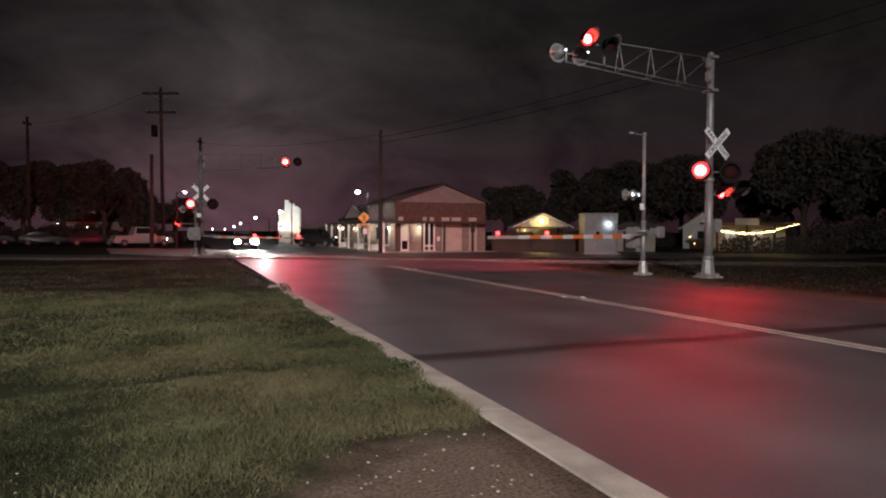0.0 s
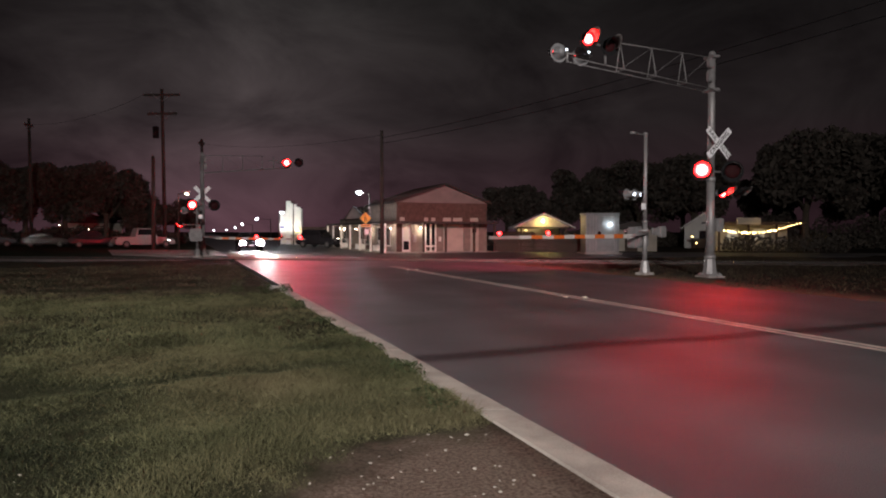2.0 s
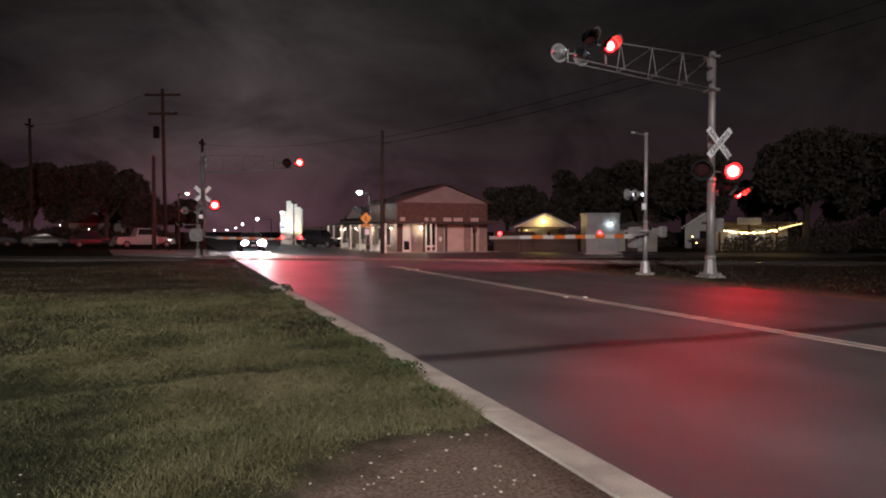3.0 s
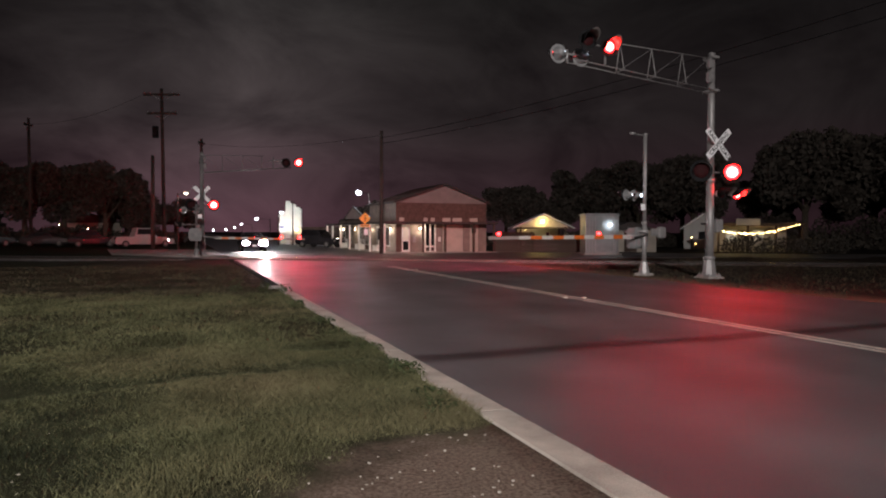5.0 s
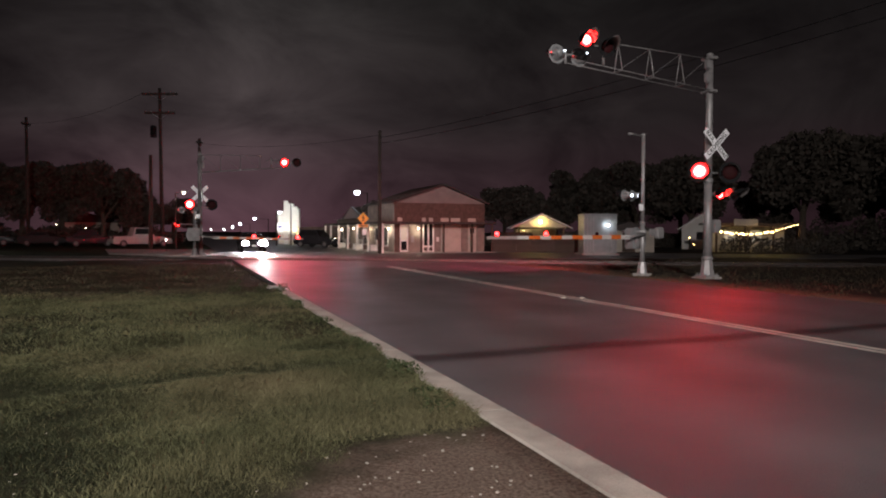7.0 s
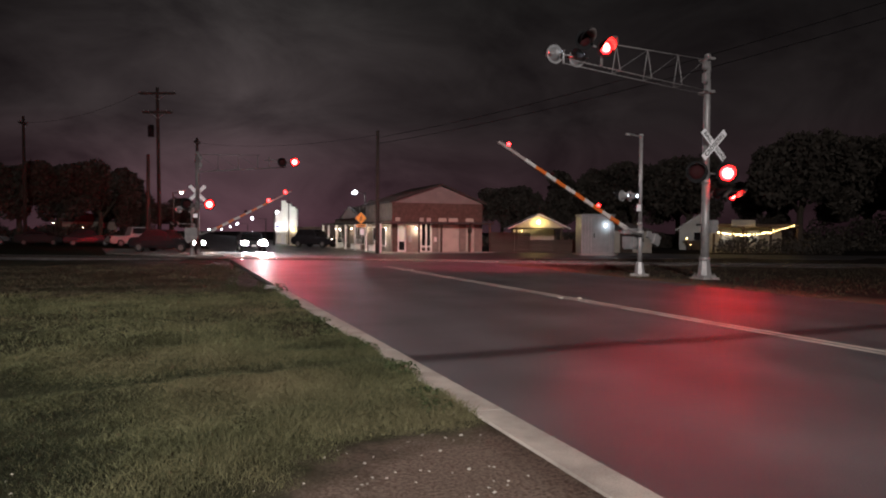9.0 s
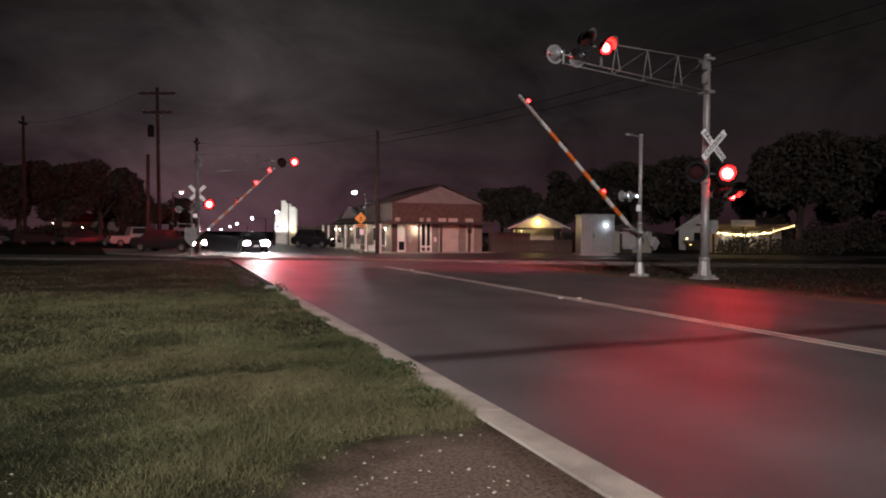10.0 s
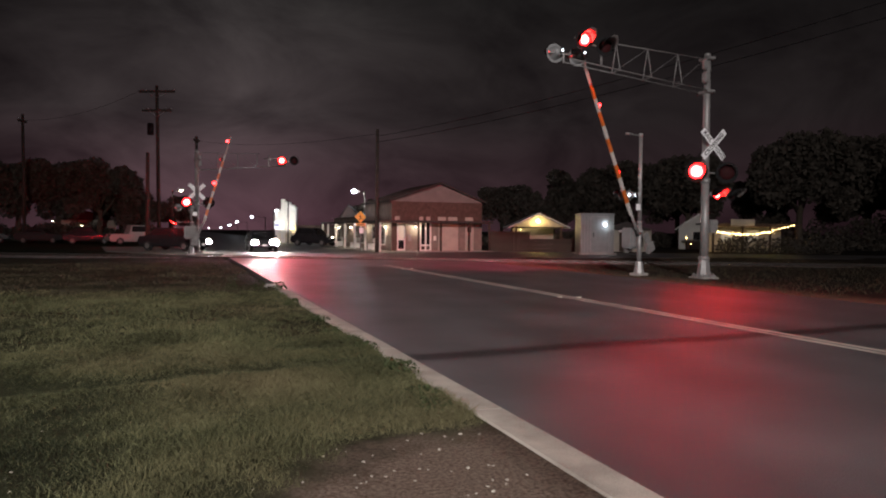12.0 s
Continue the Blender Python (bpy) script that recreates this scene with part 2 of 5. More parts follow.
ARM_RED = mat("red_arm_sheeting", (0.58, 0.135, 0.025), 0.45, 0, 0.12, 5, 40, 0.03)
LINE_YELLOW = mat("worn_yellow_line", (0.56, 0.50, 0.44), 0.7, 0, 0.28, 1.5, 35, 0.2, (0.38, 0.33, 0.29))
LINE_WHITE = mat("worn_white_line", (0.55, 0.53, 0.50), 0.75, 0, 0.35, 3, 35, 0.2, (0.35, 0.33, 0.31))
LINE_TILE = mat("reflector_plastic", (0.80, 0.76, 0.66), 0.3, 0, 0.1, 8, 40, 0.02)
WOOD_POLE = mat("creosoted_wood", (0.05, 0.038, 0.032), 0.9, 0, 0.35, 3, 40, 0.5)
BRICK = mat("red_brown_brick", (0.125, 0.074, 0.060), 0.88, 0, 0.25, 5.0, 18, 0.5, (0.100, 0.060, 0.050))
BRICK_MORTAR = mat("brick_mortar", (0.24, 0.20, 0.17), 0.95, 0, 0.25, 3, 60, 0.4)
STUCCO = mat("cream_stucco", (0.50, 0.45, 0.39), 0.9, 0, 0.15, 1.5, 40, 0.25)
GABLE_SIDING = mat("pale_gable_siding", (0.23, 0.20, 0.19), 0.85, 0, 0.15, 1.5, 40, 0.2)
WHITE_WALL = mat("white_painted_wall", (0.80, 0.79, 0.76), 0.8, 0, 0.1, 1.2, 30, 0.15)
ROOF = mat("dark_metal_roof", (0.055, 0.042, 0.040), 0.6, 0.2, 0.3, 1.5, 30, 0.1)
TIN = mat("tin_roof", (0.45, 0.43, 0.42), 0.4, 0.5, 0.2, 1.5, 30, 0.1)
TRIM = mat("white_trim_paint", (0.80, 0.78, 0.74), 0.6, 0, 0.1, 4, 40, 0.05)
DARK_WOOD = mat("dark_stained_wood", (0.07, 0.045, 0.035), 0.8, 0, 0.35, 3, 30, 0.3)
FENCE = mat("weathered_fence_wood", (0.075, 0.060, 0.048), 0.9, 0, 0.35, 2, 30, 0.4)
GLASS_DARK = mat("dark_window_glass", (0.02, 0.02, 0.022), 0.08, 0, 0.2, 2, 20, 0.0)
CAR_WHITE = mat("white_car_paint", (0.42, 0.40, 0.39), 0.25, 0, 0.06, 2, 30, 0)
CAR_DARK = mat("dark_car_paint", (0.035, 0.035, 0.04), 0.2, 0.3, 0.2, 2, 30, 0)
CAR_GREY = mat("grey_car_paint", (0.07, 0.07, 0.075), 0.25, 0.3, 0.15, 2, 30, 0)
RUBBER = mat("tyre_rubber", (0.02, 0.02, 0.02), 0.85, 0, 0.2, 6, 60, 0.2)
CHROME = mat("bright_metal", (0.35, 0.35, 0.36), 0.35, 0.7, 0.1, 4, 40, 0)
STONE = mat("pale_pebble", (0.42, 0.38, 0.33), 0.9, 0, 0.3, 10, 60, 0.3)
LENS_DARK = mat("unlit_red_lens", (0.03, 0.005, 0.006), 0.7, 0, 0.2, 8, 60, 0.05, None, 0.15)
LENS_LIT = glow("lit_red_lens_rim", (1.0, 0.0022, 0.0027), 110.0)
LENS_CORE = glow("lit_red_lens_core", (1.0, 0.0143, 0.0117), 225.0)
VISOR = mat("visor_lining", (0.20, 0.18, 0.175), 0.6, 0, 0.2, 8, 60, 0.05)
# darker copy of GALV: dimness of far and upper steel put into its colour
DIMMED_STEEL = mat("dimmed_dark_steel", (0.20, 0.19, 0.19), 0.6, 0.3, 0.25, 4, 40, 0.1)
SIDE_BRICK = mat("painted_side_brick", (0.25, 0.20, 0.175), 0.88, 0, 0.25, 2, 18, 0.4)
ARM_LIT = glow("lit_arm_lamp", (1.0, 0.0050, 0.0055), 85.0)
PEEP = glow("white_peep_light", (0.75, 0.85, 1.0), 5.0)
PEEP_RED = glow("red_peep_light", (1.0, 0.05, 0.05), 3.0)
HEADLIGHT = glow("headlight_lens", (1.0, 0.92, 0.93), 900.0)
HEADLIGHT_DIM = glow("low_headlight_lens", (1.0, 0.95, 0.86), 260.0)
WARM_BULB = glow("warm_bulb", (1.0, 0.68, 0.28), 14.0)
COOL_BULB = glow("cool_street_lamp", (0.80, 0.88, 1.0), 40.0)
PORCH_BULB = glow("porch_lamp", (1.0, 0.86, 0.60), 18.0)
YELLOW_BULB = glow("yellow_porch_lamp", (1.0, 0.70, 0.22), 22.0)
LIT_WINDOW = glow("lit_window", (1.0, 0.92, 0.75), 0.25)
TAIL = glow("tail_lamp", (1.0, 0.04, 0.03), 3.0)


# ---- mesh helpers ----
def mesh_ob(name, bm, material):
    me = bpy.data.meshes.new(name)
    bm.to_mesh(me)
    bm.free()
    for m in (material if isinstance(material, (list, tuple)) else [material]):
        me.materials.append(m)
    return new(name, me)


def part(name, bm, material, parent, label="", at=None):
    ob = mesh_ob(name, bm, material)
    ob.parent = parent
    if at is not None:
        ob.matrix_basis = at
    return tagged(ob, label)


def thing(name, m, label, category, group="", kind=""):
    ob = new(name)
    ob.empty_display_size = 0.2
    ob.matrix_basis = m
    return tagged(ob, label, category, group, kind)


def box(bm, x0, x1, y0, y1, z0, z1, mi=0, bev=0.0):
    r = bmesh.ops.create_cube(bm, size=1)
    vs = r["verts"]
    for v in vs:
        v.co = Vector((x0 + (v.co.x + 0.5) * (x1 - x0), y0 + (v.co.y + 0.5) * (y1 - y0), z0 + (v.co.z + 0.5) * (z1 - z0)))
    if bev:
        es = list({e for v in vs for e in v.link_edges})
        bmesh.ops.bevel(bm, geom=es, offset=bev, segments=2, affect="EDGES")
    elif mi:
        for f in {f for v in vs for f in v.link_faces}:
            f.material_index = mi
    return bm


def rod(bm, p0, p1, r0, r1=None, seg=10, smooth=True):
    p0, p1 = Vector(p0), Vector(p1)
    d = p1 - p0
    q = d.to_track_quat("Z", "Y").to_matrix().to_4x4()
    m = Matrix.Translation((p0 + p1) / 2) @ q
    r = bmesh.ops.create_cone(bm, cap_ends=True, segments=seg, radius1=r0, radius2=r0 if r1 is None else r1, depth=d.length, matrix=m)
    for f in {f for v in r["verts"] for f in v.link_faces}:
        f.smooth = smooth and len(f.verts) == 4
    return bm


def ball(bm, c, r, sx=1, sy=1, sz=1, sub=2):
    m = Matrix.Translation(c) @ Matrix.Diagonal((sx, sy, sz, 1))
    k = bmesh.ops.create_icosphere(bm, subdivisions=sub, radius=r, matrix=m)
    for f in {f for v in k["verts"] for f in v.link_faces}:
        f.smooth = True
    return bm


def poly(bm, pts, h, axis="z"):
    """A flat outline given thickness h along z (pts are x, y) or along y (pts are x, z)."""
    lo = [bm.verts.new((p[0], p[1], 0) if axis == "z" else ((p[0], 0, p[1]) if axis == "y" else (0, p[0], p[1]))) for p in pts]
    f = bm.faces.new(lo)
    e = bmesh.ops.extrude_face_region(bm, geom=[f])
    d = {"z": (0, 0, h), "y": (0, h, 0), "x": (h, 0, 0)}[axis]
    for v in e["geom"]:
        if isinstance(v, bmesh.types.BMVert):
            v.co += Vector(d)
    bmesh.ops.recalc_face_normals(bm, faces=bm.faces[:])
    return bm


def B():
    return bmesh.new()


def lettering(text, size, parent, m, material):
    c = bpy.data.curves.new("lettering", "FONT")
    c.body, c.size, c.extrude, c.align_x, c.align_y = text, size, 0.002, "CENTER", "CENTER"
    c.offset, c.space_character = 0.004, 1.12
    c.materials.append(material)
    ob = new("lettering", c)
    ob.parent = parent
    ob.matrix_basis = m
    return ob

# ---- ground, road, track ----
KERB_IN, KERB_OUT, CENTRE, EDGE = 2.225, 2.56, 8.58, 14.35
TRACK_AT, TRACK_TURN = (8.9, 35.2), -29.5


def ground_height(x, y):
    if x <= 2.24 and y < 40:
        k = min(1, max(0, (36 - y) / 10))
        # shallow dip that carries the painted shadow band on into the grass
        band_dip = 0.045 * math.exp(-((y - 7.3 - 0.06 * x) / 0.22) ** 2) * min(1, max(0, 2.0 - x))
        return (0.062 + 0.10 * noise.noise((x * 0.35, y * 0.35, 2)) * min(1, max(0, 2.2 - x) / 1.5)) * k - 0.03 * (1 - k) - band_dip
    if x >= 14.3:
        return -0.03 + 0.05 * noise.noise((x * 0.3, y * 0.3, 5)) * min(1, (x - 14.3) / 3)
    return -0.12 if y < 46 else -0.06


def build_ground():
    xs = sorted(set([-900, -300, -120, -70] + [-45 + i * 3 for i in range(12)] + [-10 + i * 0.4 for i in range(30)]
                    + [1.9, 2.235, 2.27, 8.5, 14.25, 14.3, 15, 16] + [18 + i * 2 for i in range(22)] + [90, 160, 320, 900]))
    ys = sorted(set([-300, -80, -30, -12] + [-6 + i * 0.5 for i in range(56)] + [6.6 + i * 0.11 for i in range(14)] + [23 + i * 1.5 for i in range(30)] + [75, 90, 120, 180, 300, 600, 1500]))
    verts = [(x, y, ground_height(x, y) if abs(x) < 100 and y < 100 else -0.06) for y in ys for x in xs]
    n = len(xs)
    faces = [(j * n + i, j * n + i + 1, (j + 1) * n + i + 1, (j + 1) * n + i) for j in range(len(ys) - 1) for i in range(n - 1)]
    me = bpy.data.meshes.new("ground")
    me.from_pydata(verts, [], faces)
    me.materials.append(GROUND)
    for p in me.polygons:
        p.use_smooth = True
    return tagged(new("ground", me), "rough mown grass and bare soil beside the road", "ground", kind="structure")


build_ground()
road = tagged(mesh_ob("road", box(B(), KERB_OUT, EDGE, -60, 400, -0.30, 0.0), ASPHALT), "grey worn asphalt road with a shadow band painted across it", "road", kind="structure")
apron = tagged(mesh_ob("side_road", poly(B(), [(14.35, 29.0), (15.4, 31.2), (18.5, 34.5), (30, 33.0), (60, 18), (60, 26), (34, 41), (23, 46.6), (14.35, 46.6)], 0.29), ASPHALT),
               "asphalt side road that runs along the track", "road", kind="structure")
apron.location.z = -0.302
left_apron = tagged(mesh_ob("parking_lot", poly(B(), [(2.56, 44.5), (2.56, 60), (-6, 63), (-4.5, 50), (-0.5, 45.2)], 0.29), LOT), "pale concrete lot beyond the crossing", "parking lot", kind="structure")
left_apron.location.z = -0.30

# double centre line
for dx in (-0.10, 0.10):
    bm = B()
    box(bm, CENTRE + dx - 0.05, CENTRE + dx + 0.05, -40, 28.5, 0.001, 0.005)
    tagged(mesh_ob("centre_line", bm, LINE_YELLOW), "worn yellow double centre line", "road marking", "centre lines", "structure")
for xx, yy in ((8.36, 13.6), (8.75, 13.4), (8.36, 25.5), (8.75, 25.5)):
    bm = box(B(), -0.05, 0.05, -0.05, 0.05, 0.0, 0.02, bev=0.008)
    o = tagged(mesh_ob("road_reflector", bm, LINE_TILE), "small pale raised reflector on the centre line", "road stud", "road studs")
    o.location = (xx, yy, 0.004)
for xx, w in ((5.5, 5.4), ):
    bm = box(B(), xx - w / 2, xx + w / 2, 45.2, 45.75, 0.001, 0.005)
    tagged(mesh_ob("stop_line", bm, LINE_WHITE), "worn white stop line before the crossing", "road marking", kind="structure")

# kerb: cast in lengths with open joints
kerb = tagged(new("kerb"), "pale concrete kerb, cast in lengths, edged with weeds", "kerb", kind="structure")


def kerb_piece(length):
    bm = poly(B(), [(KERB_IN, -0.25), (KERB_OUT, -0.25), (KERB_OUT, 0.035), (KERB_OUT - 0.035, 0.066), (KERB_IN + 0.02, 0.075), (KERB_IN, 0.06)], length, "y")
    me = bpy.data.meshes.new("kerb_stone")
    bm.to_mesh(me)
    bm.free()
    me.materials.append(CONCRETE)
    return me


km = kerb_piece(2.994)
for i in range(13):
    o = new("kerb_stone", km)
    o.parent = kerb
    o.location = (0, -22 + i * 3.0, random.uniform(-0.004, 0.004))
# drain inlet where the kerb ends
inlet = thing("kerb_inlet", pose(2.2, 17.6, 0), "broken pale concrete kerb end at the drain", "kerb")
part("block", box(B(), -0.17, 0.17, -0.30, 0.15, -0.05, 0.15, bev=0.03), PALE_CONCRETE, inlet)
part("slab", box(B(), 0.18, 0.36, -0.7, -0.1, -0.05, 0.035, bev=0.012), CONCRETE, inlet)


def build_track():
    base = pose(TRACK_AT[0], TRACK_AT[1], 0, 0, 0, TRACK_TURN)
    track = thing("railway_track", base, "worn steel rails set flush across the road", "railway track", kind="structure")
    for lo, hi in ((-70, -9.6), (7.4, 70)):
        bm = poly(B(), [(-2.2, -0.25), (2.2, -0.25), (1.5, -0.02), (-1.5, -0.02)], hi - lo, "x")
        part("ballast", bm, BALLAST, track, "grey crushed stone ballast", pose(lo, 0, 0))
    for s in (-0.7525, 0.7525):
        bm = poly(B(), [(-0.036, -0.15), (0.036, -0.15), (0.036, 0.012), (0.028, 0.022), (-0.028, 0.022), (-0.036, 0.012)], 140, "x")
        part("rail", bm, RAIL, track, "shiny worn rail head", pose(-70, s, 0.035))
    bm = box(B(), -0.12, 0.12, -1.3, 1.3, -0.14, 0.0)
    me = bpy.data.meshes.new("sleeper")
    bm.to_mesh(me)
    bm.free()
    me.materials.append(DARK_WOOD)
    for i in range(60):
        for s, a in ((1, 7.7), (-1, 9.9)):
            o = new("sleeper", me)
            o.parent = track
            o.location = (s * (a + i * 0.56), 0, 0.0)


build_track()
# crossing panels between and beside the rails
panel_bm = box(B(), -1.2, 1.2, -0.66, 0.66, -0.1, 0.012, bev=0.01)
pm = bpy.data.meshes.new("crossing_panel")
panel_bm.to_mesh(pm)
panel_bm.free()
pm.materials.append(CONCRETE)
crossing = thing("crossing_surface", pose(TRACK_AT[0], TRACK_AT[1], 0, 0, 0, TRACK_TURN), "concrete crossing panels between the rails", "level crossing", kind="structure")
for i in range(7):
    o = new("crossing_panel", pm)
    o.parent = crossing
    o.location = (-8.4 + i * 2.42, 0, 0)

# ---- crossing signals ----
LENSES = []
PEEPS = []
STEEL = GALV
CASE = ALU


def hood_mesh(r, length, arc=230):
    bm = B()
    n = 18
    rows = []
    for k in range(n + 1):
        a = radians(90 - arc / 2 + arc * k / n)
        drop = 1 - 0.72 * (abs(k / n - 0.5) * 2) ** 1.6
        rows.append([((r + w) * math.cos(a), y * (drop if y else 1), (r + w) * math.sin(a)) for y in (0, -length) for w in (0, 0.012)])
    vs = [[bm.verts.new(p) for p in row] for row in rows]
    for k in range(n):
        a, b = vs[k], vs[k + 1]
        for i, j in ((0, 2), (2, 3), (3, 1), (1, 0)):
            f = bm.faces.new((a[i], a[j], b[j], b[i]))
            f.smooth = True
            f.material_index = 1 if (i, j) == (0, 2) else 0
    bmesh.ops.recalc_face_normals(bm, faces=bm.faces[:])
    return bm


def flasher(parent, m, phase, r=0.16, hood=0.34, target=0.30, peep=True):
    """A flashing lamp that faces its own -y. Its lens turns its dark side out when it is not lit."""
    cup = B()
    k = bmesh.ops.create_cone(cup, cap_ends=False, segments=22, radius1=r * 0.62, radius2=r + 0.014, depth=0.20, matrix=pose(0, 0.102, 0, 90))
    for f in cup.faces:
        f.smooth = True
    rod(cup, (0, 0.196, 0), (0, 0.206, 0), r * 0.64, seg=22)
    rod(cup, (0, 0.20, 0), (0, 0.30, 0), 0.05, 0.05, 10)
    ball(cup, (0, 0.20, 0), r * 0.62, 1, 0.6, 1)
    body = part("flasher", cup, ALU, parent, "grey lamp housing of a crossing flasher", m)
    ring = B()
    bmesh.ops.create_circle(ring, cap_ends=False, segments=32, radius=target, matrix=pose(0, 0, 0, 90))
    bmesh.ops.create_circle(ring, cap_ends=False, segments=32, radius=r * 0.945, matrix=pose(0, 0, 0, 90))
    bmesh.ops.bridge_loops(ring, edges=ring.edges[:])
    ext = bmesh.ops.extrude_face_region(ring, geom=ring.faces[:])
    for v in ext["geom"]:
        if isinstance(v, bmesh.types.BMVert):
            v.co.y += 0.012
    bmesh.ops.recalc_face_normals(ring, faces=ring.faces[:])
    for f in ring.faces:
        f.material_index = 1 if f.calc_center_median().y > 0.008 else 0
    part("target", ring, [BLACK, ALU], body, "round black target plate")
    part("visor", hood_mesh(r + 0.022, hood), [BLACK, VISOR], body, "black lamp visor", pose(0, -0.005, 0))
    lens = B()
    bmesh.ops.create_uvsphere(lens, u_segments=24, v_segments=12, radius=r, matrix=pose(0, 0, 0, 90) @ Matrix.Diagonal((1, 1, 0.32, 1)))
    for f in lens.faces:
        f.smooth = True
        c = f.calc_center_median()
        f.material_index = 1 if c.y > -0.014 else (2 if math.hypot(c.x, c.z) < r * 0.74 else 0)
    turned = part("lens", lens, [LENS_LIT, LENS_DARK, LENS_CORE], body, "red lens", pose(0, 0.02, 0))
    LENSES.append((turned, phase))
    if peep:
        part("peep_window", ball(B(), (r + 0.04, 0.1, 0), 0.025), PEEP_RED, body, "small red side light")
    return body


def half_lit(r):
    """A small ball of which the side towards -y glows."""
    bm = B()
    bmesh.ops.create_uvsphere(bm, u_segments=12, v_segments=8, radius=r)
    for f in bm.faces:
        f.smooth = True
        f.material_index = 0 if f.calc_center_median().y < 0 else 1
    return bm


def crossbuck(parent, m):
    """Two crossed blades, the later over the earlier, with their words."""
    for k, (turn, words, y) in enumerate(((-45, ("RAIL", "ROAD"), 0.0), (45, ("CROSSING",), -0.03))):
        b = part("crossbuck_blade", box(B(), -0.66, 0.66, -0.006, 0.006, -0.115, 0.115, bev=0.004), SIGN_WHITE, parent, "white crossbuck blade with black letters",
                 m @ pose(0, y, 0, 0, 0 , 0) @ Matrix.Rotation(radians(-turn), 4, "Y"))
        spots = (0,) if len(words) == 1 else (-0.36, 0.38)
        for w, x in zip(words, spots):
            lettering(w, 0.200 if len(words) == 1 else 0.195, b, pose(x, -0.009, 0, 90), SIGN_BLACK)


def cantilever(name, m, label, drop=0.0, tip=0.0, front=True, steel=None):
    GALV = steel or STEEL
    s = thing(name, m, label, "railway signal", "crossing cantilevers")
    part("foundation", box(B(), -0.36, 0.36, -0.36, 0.36, -0.3, 0.04, bev=0.03), PALE_CONCRETE, s, "concrete foundation")
    bm = B()
    bmesh.ops.create_cone(bm, cap_ends=True, segments=8, radius1=0.245, radius2=0.17, depth=0.60, matrix=pose(0, 0, 0.38, 0, 0, 22.5))
    box(bm, -0.27, 0.27, -0.27, 0.27, 0.04, 0.11)
    part("base_casting", bm, GALV, s)
    for k in range(8):
        a = k * math.pi / 4
        part("anchor_bolt", rod(B(), (0.31 * math.cos(a), 0.31 * math.sin(a), 0.03), (0.31 * math.cos(a), 0.31 * math.sin(a), 0.17), 0.02, seg=6), GALV, s)
    top = 7.6 - drop
    bm = B()
    rod(bm, (0, 0, 0.6), (0, 0, 3.3), 0.15, 0.13, 20)
    rod(bm, (0, 0, 3.3), (0, 0, top), 0.125, 0.11, 20)
    rod(bm, (0, 0, 3.25), (0, 0, 3.4), 0.155, 0.155, 20)
    rod(bm, (0, 0, 0.62), (0, 0, 0.74), 0.19, 0.19, 20)
    ball(bm, (0, 0, top), 0.115, 1, 1, 0.7)
    part("mast", bm, GALV, s, "galvanised steel mast")
    part("junction_box", box(B(), -0.27, -0.12, -0.22, 0.0, top - 0.52, top - 0.2, bev=0.04), GALV, s)
    part("junction_box", box(B(), -0.29, -0.12, -0.24, -0.02, top - 0.98, top - 0.62, bev=0.04), GALV, s)
    part("junction_box", box(B(), 0.13, 0.42, -0.2, 0.2, 1.55, 2.0, bev=0.03), GALV, s)
    # box truss arm over the lane
    a, b = -0.1, -5.4

    def up(x):
        return 7.46 - drop + 0.030 * (-x)

    def low(x):
        return 6.34 - drop + 0.095 * (-x)

    part("chord", rod(B(), (a, 0, up(a)), (-3.9, 0, up(-3.9)), 0.018, seg=8), DIMMED_STEEL, s, "single upper chord")
    for y in (-0.22, 0.22):
        part("chord", rod(B(), (a, y, low(a)), (b - 0.2, y, low(b - 0.2)), 0.018, seg=8), DIMMED_STEEL, s)
    for i, x in enumerate((-1.26, -2.50, -3.73)):
        for y in (-0.22, 0.22):
            part("strut", rod(B(), (x, 0, up(x)), (x, y, low(x)), 0.013, seg=8), GALV, s)
        part("strut", rod(B(), (x, -0.26, low(x)), (x, 0.26, low(x)), 0.013, seg=6), DIMMED_STEEL, s)
        x0 = (a, -1.26, -2.50)[i]
        part("brace", rod(B(), (x0, 0.0, up(x0)), (x, 0.22, low(x)), 0.009, seg=6), DIMMED_STEEL, s, "thin diagonal brace")
    for z in (up(a), low(a)):
        part("clamp", box(B(), -0.17, 0.125, -0.26, 0.26, z - 0.045, z + 0.045, bev=0.02), GALV, s)
    # walkway rail and cross bars that carry the lamps
    part("lamp_bar", rod(B(), (-6.0 + tip, 0.3, 7.15 - drop), (-4.6, 0.3, 7.15 - drop), 0.03, seg=8), GALV, s)
    part("lamp_bar", rod(B(), (-5.4, -0.3, 7.38 - drop), (-4.2, -0.3, 7.3 - drop), 0.03, seg=8), GALV, s)
    part("lamp_post", rod(B(), (-4.5, -0.3, low(-4.5)), (-4.5, -0.3, 7.55 - drop), 0.035, seg=8), GALV, s)
    part("lamp_post", rod(B(), (-5.5, 0.3, low(-5.5)), (-5.5, 0.3, 7.30 - drop), 0.035, seg=8), GALV, s)
    if front:
        flasher(s, pose(-5.24, -0.46, 7.43 - drop, 2, 0, -8), 0, r=0.19, hood=0.62)
        flasher(s, pose(-4.46, -0.46, 7.29 - drop, 2, 0, -8), 1, r=0.19, hood=0.62)
    flasher(s, pose(-5.73 + tip, 0.45, 7.18 - drop, 0, 0, 180), 1, r=0.22)
    flasher(s, pose(-4.92 + tip, 0.45, 7.14 - drop, 0, 0, 180), 0, r=0.22)
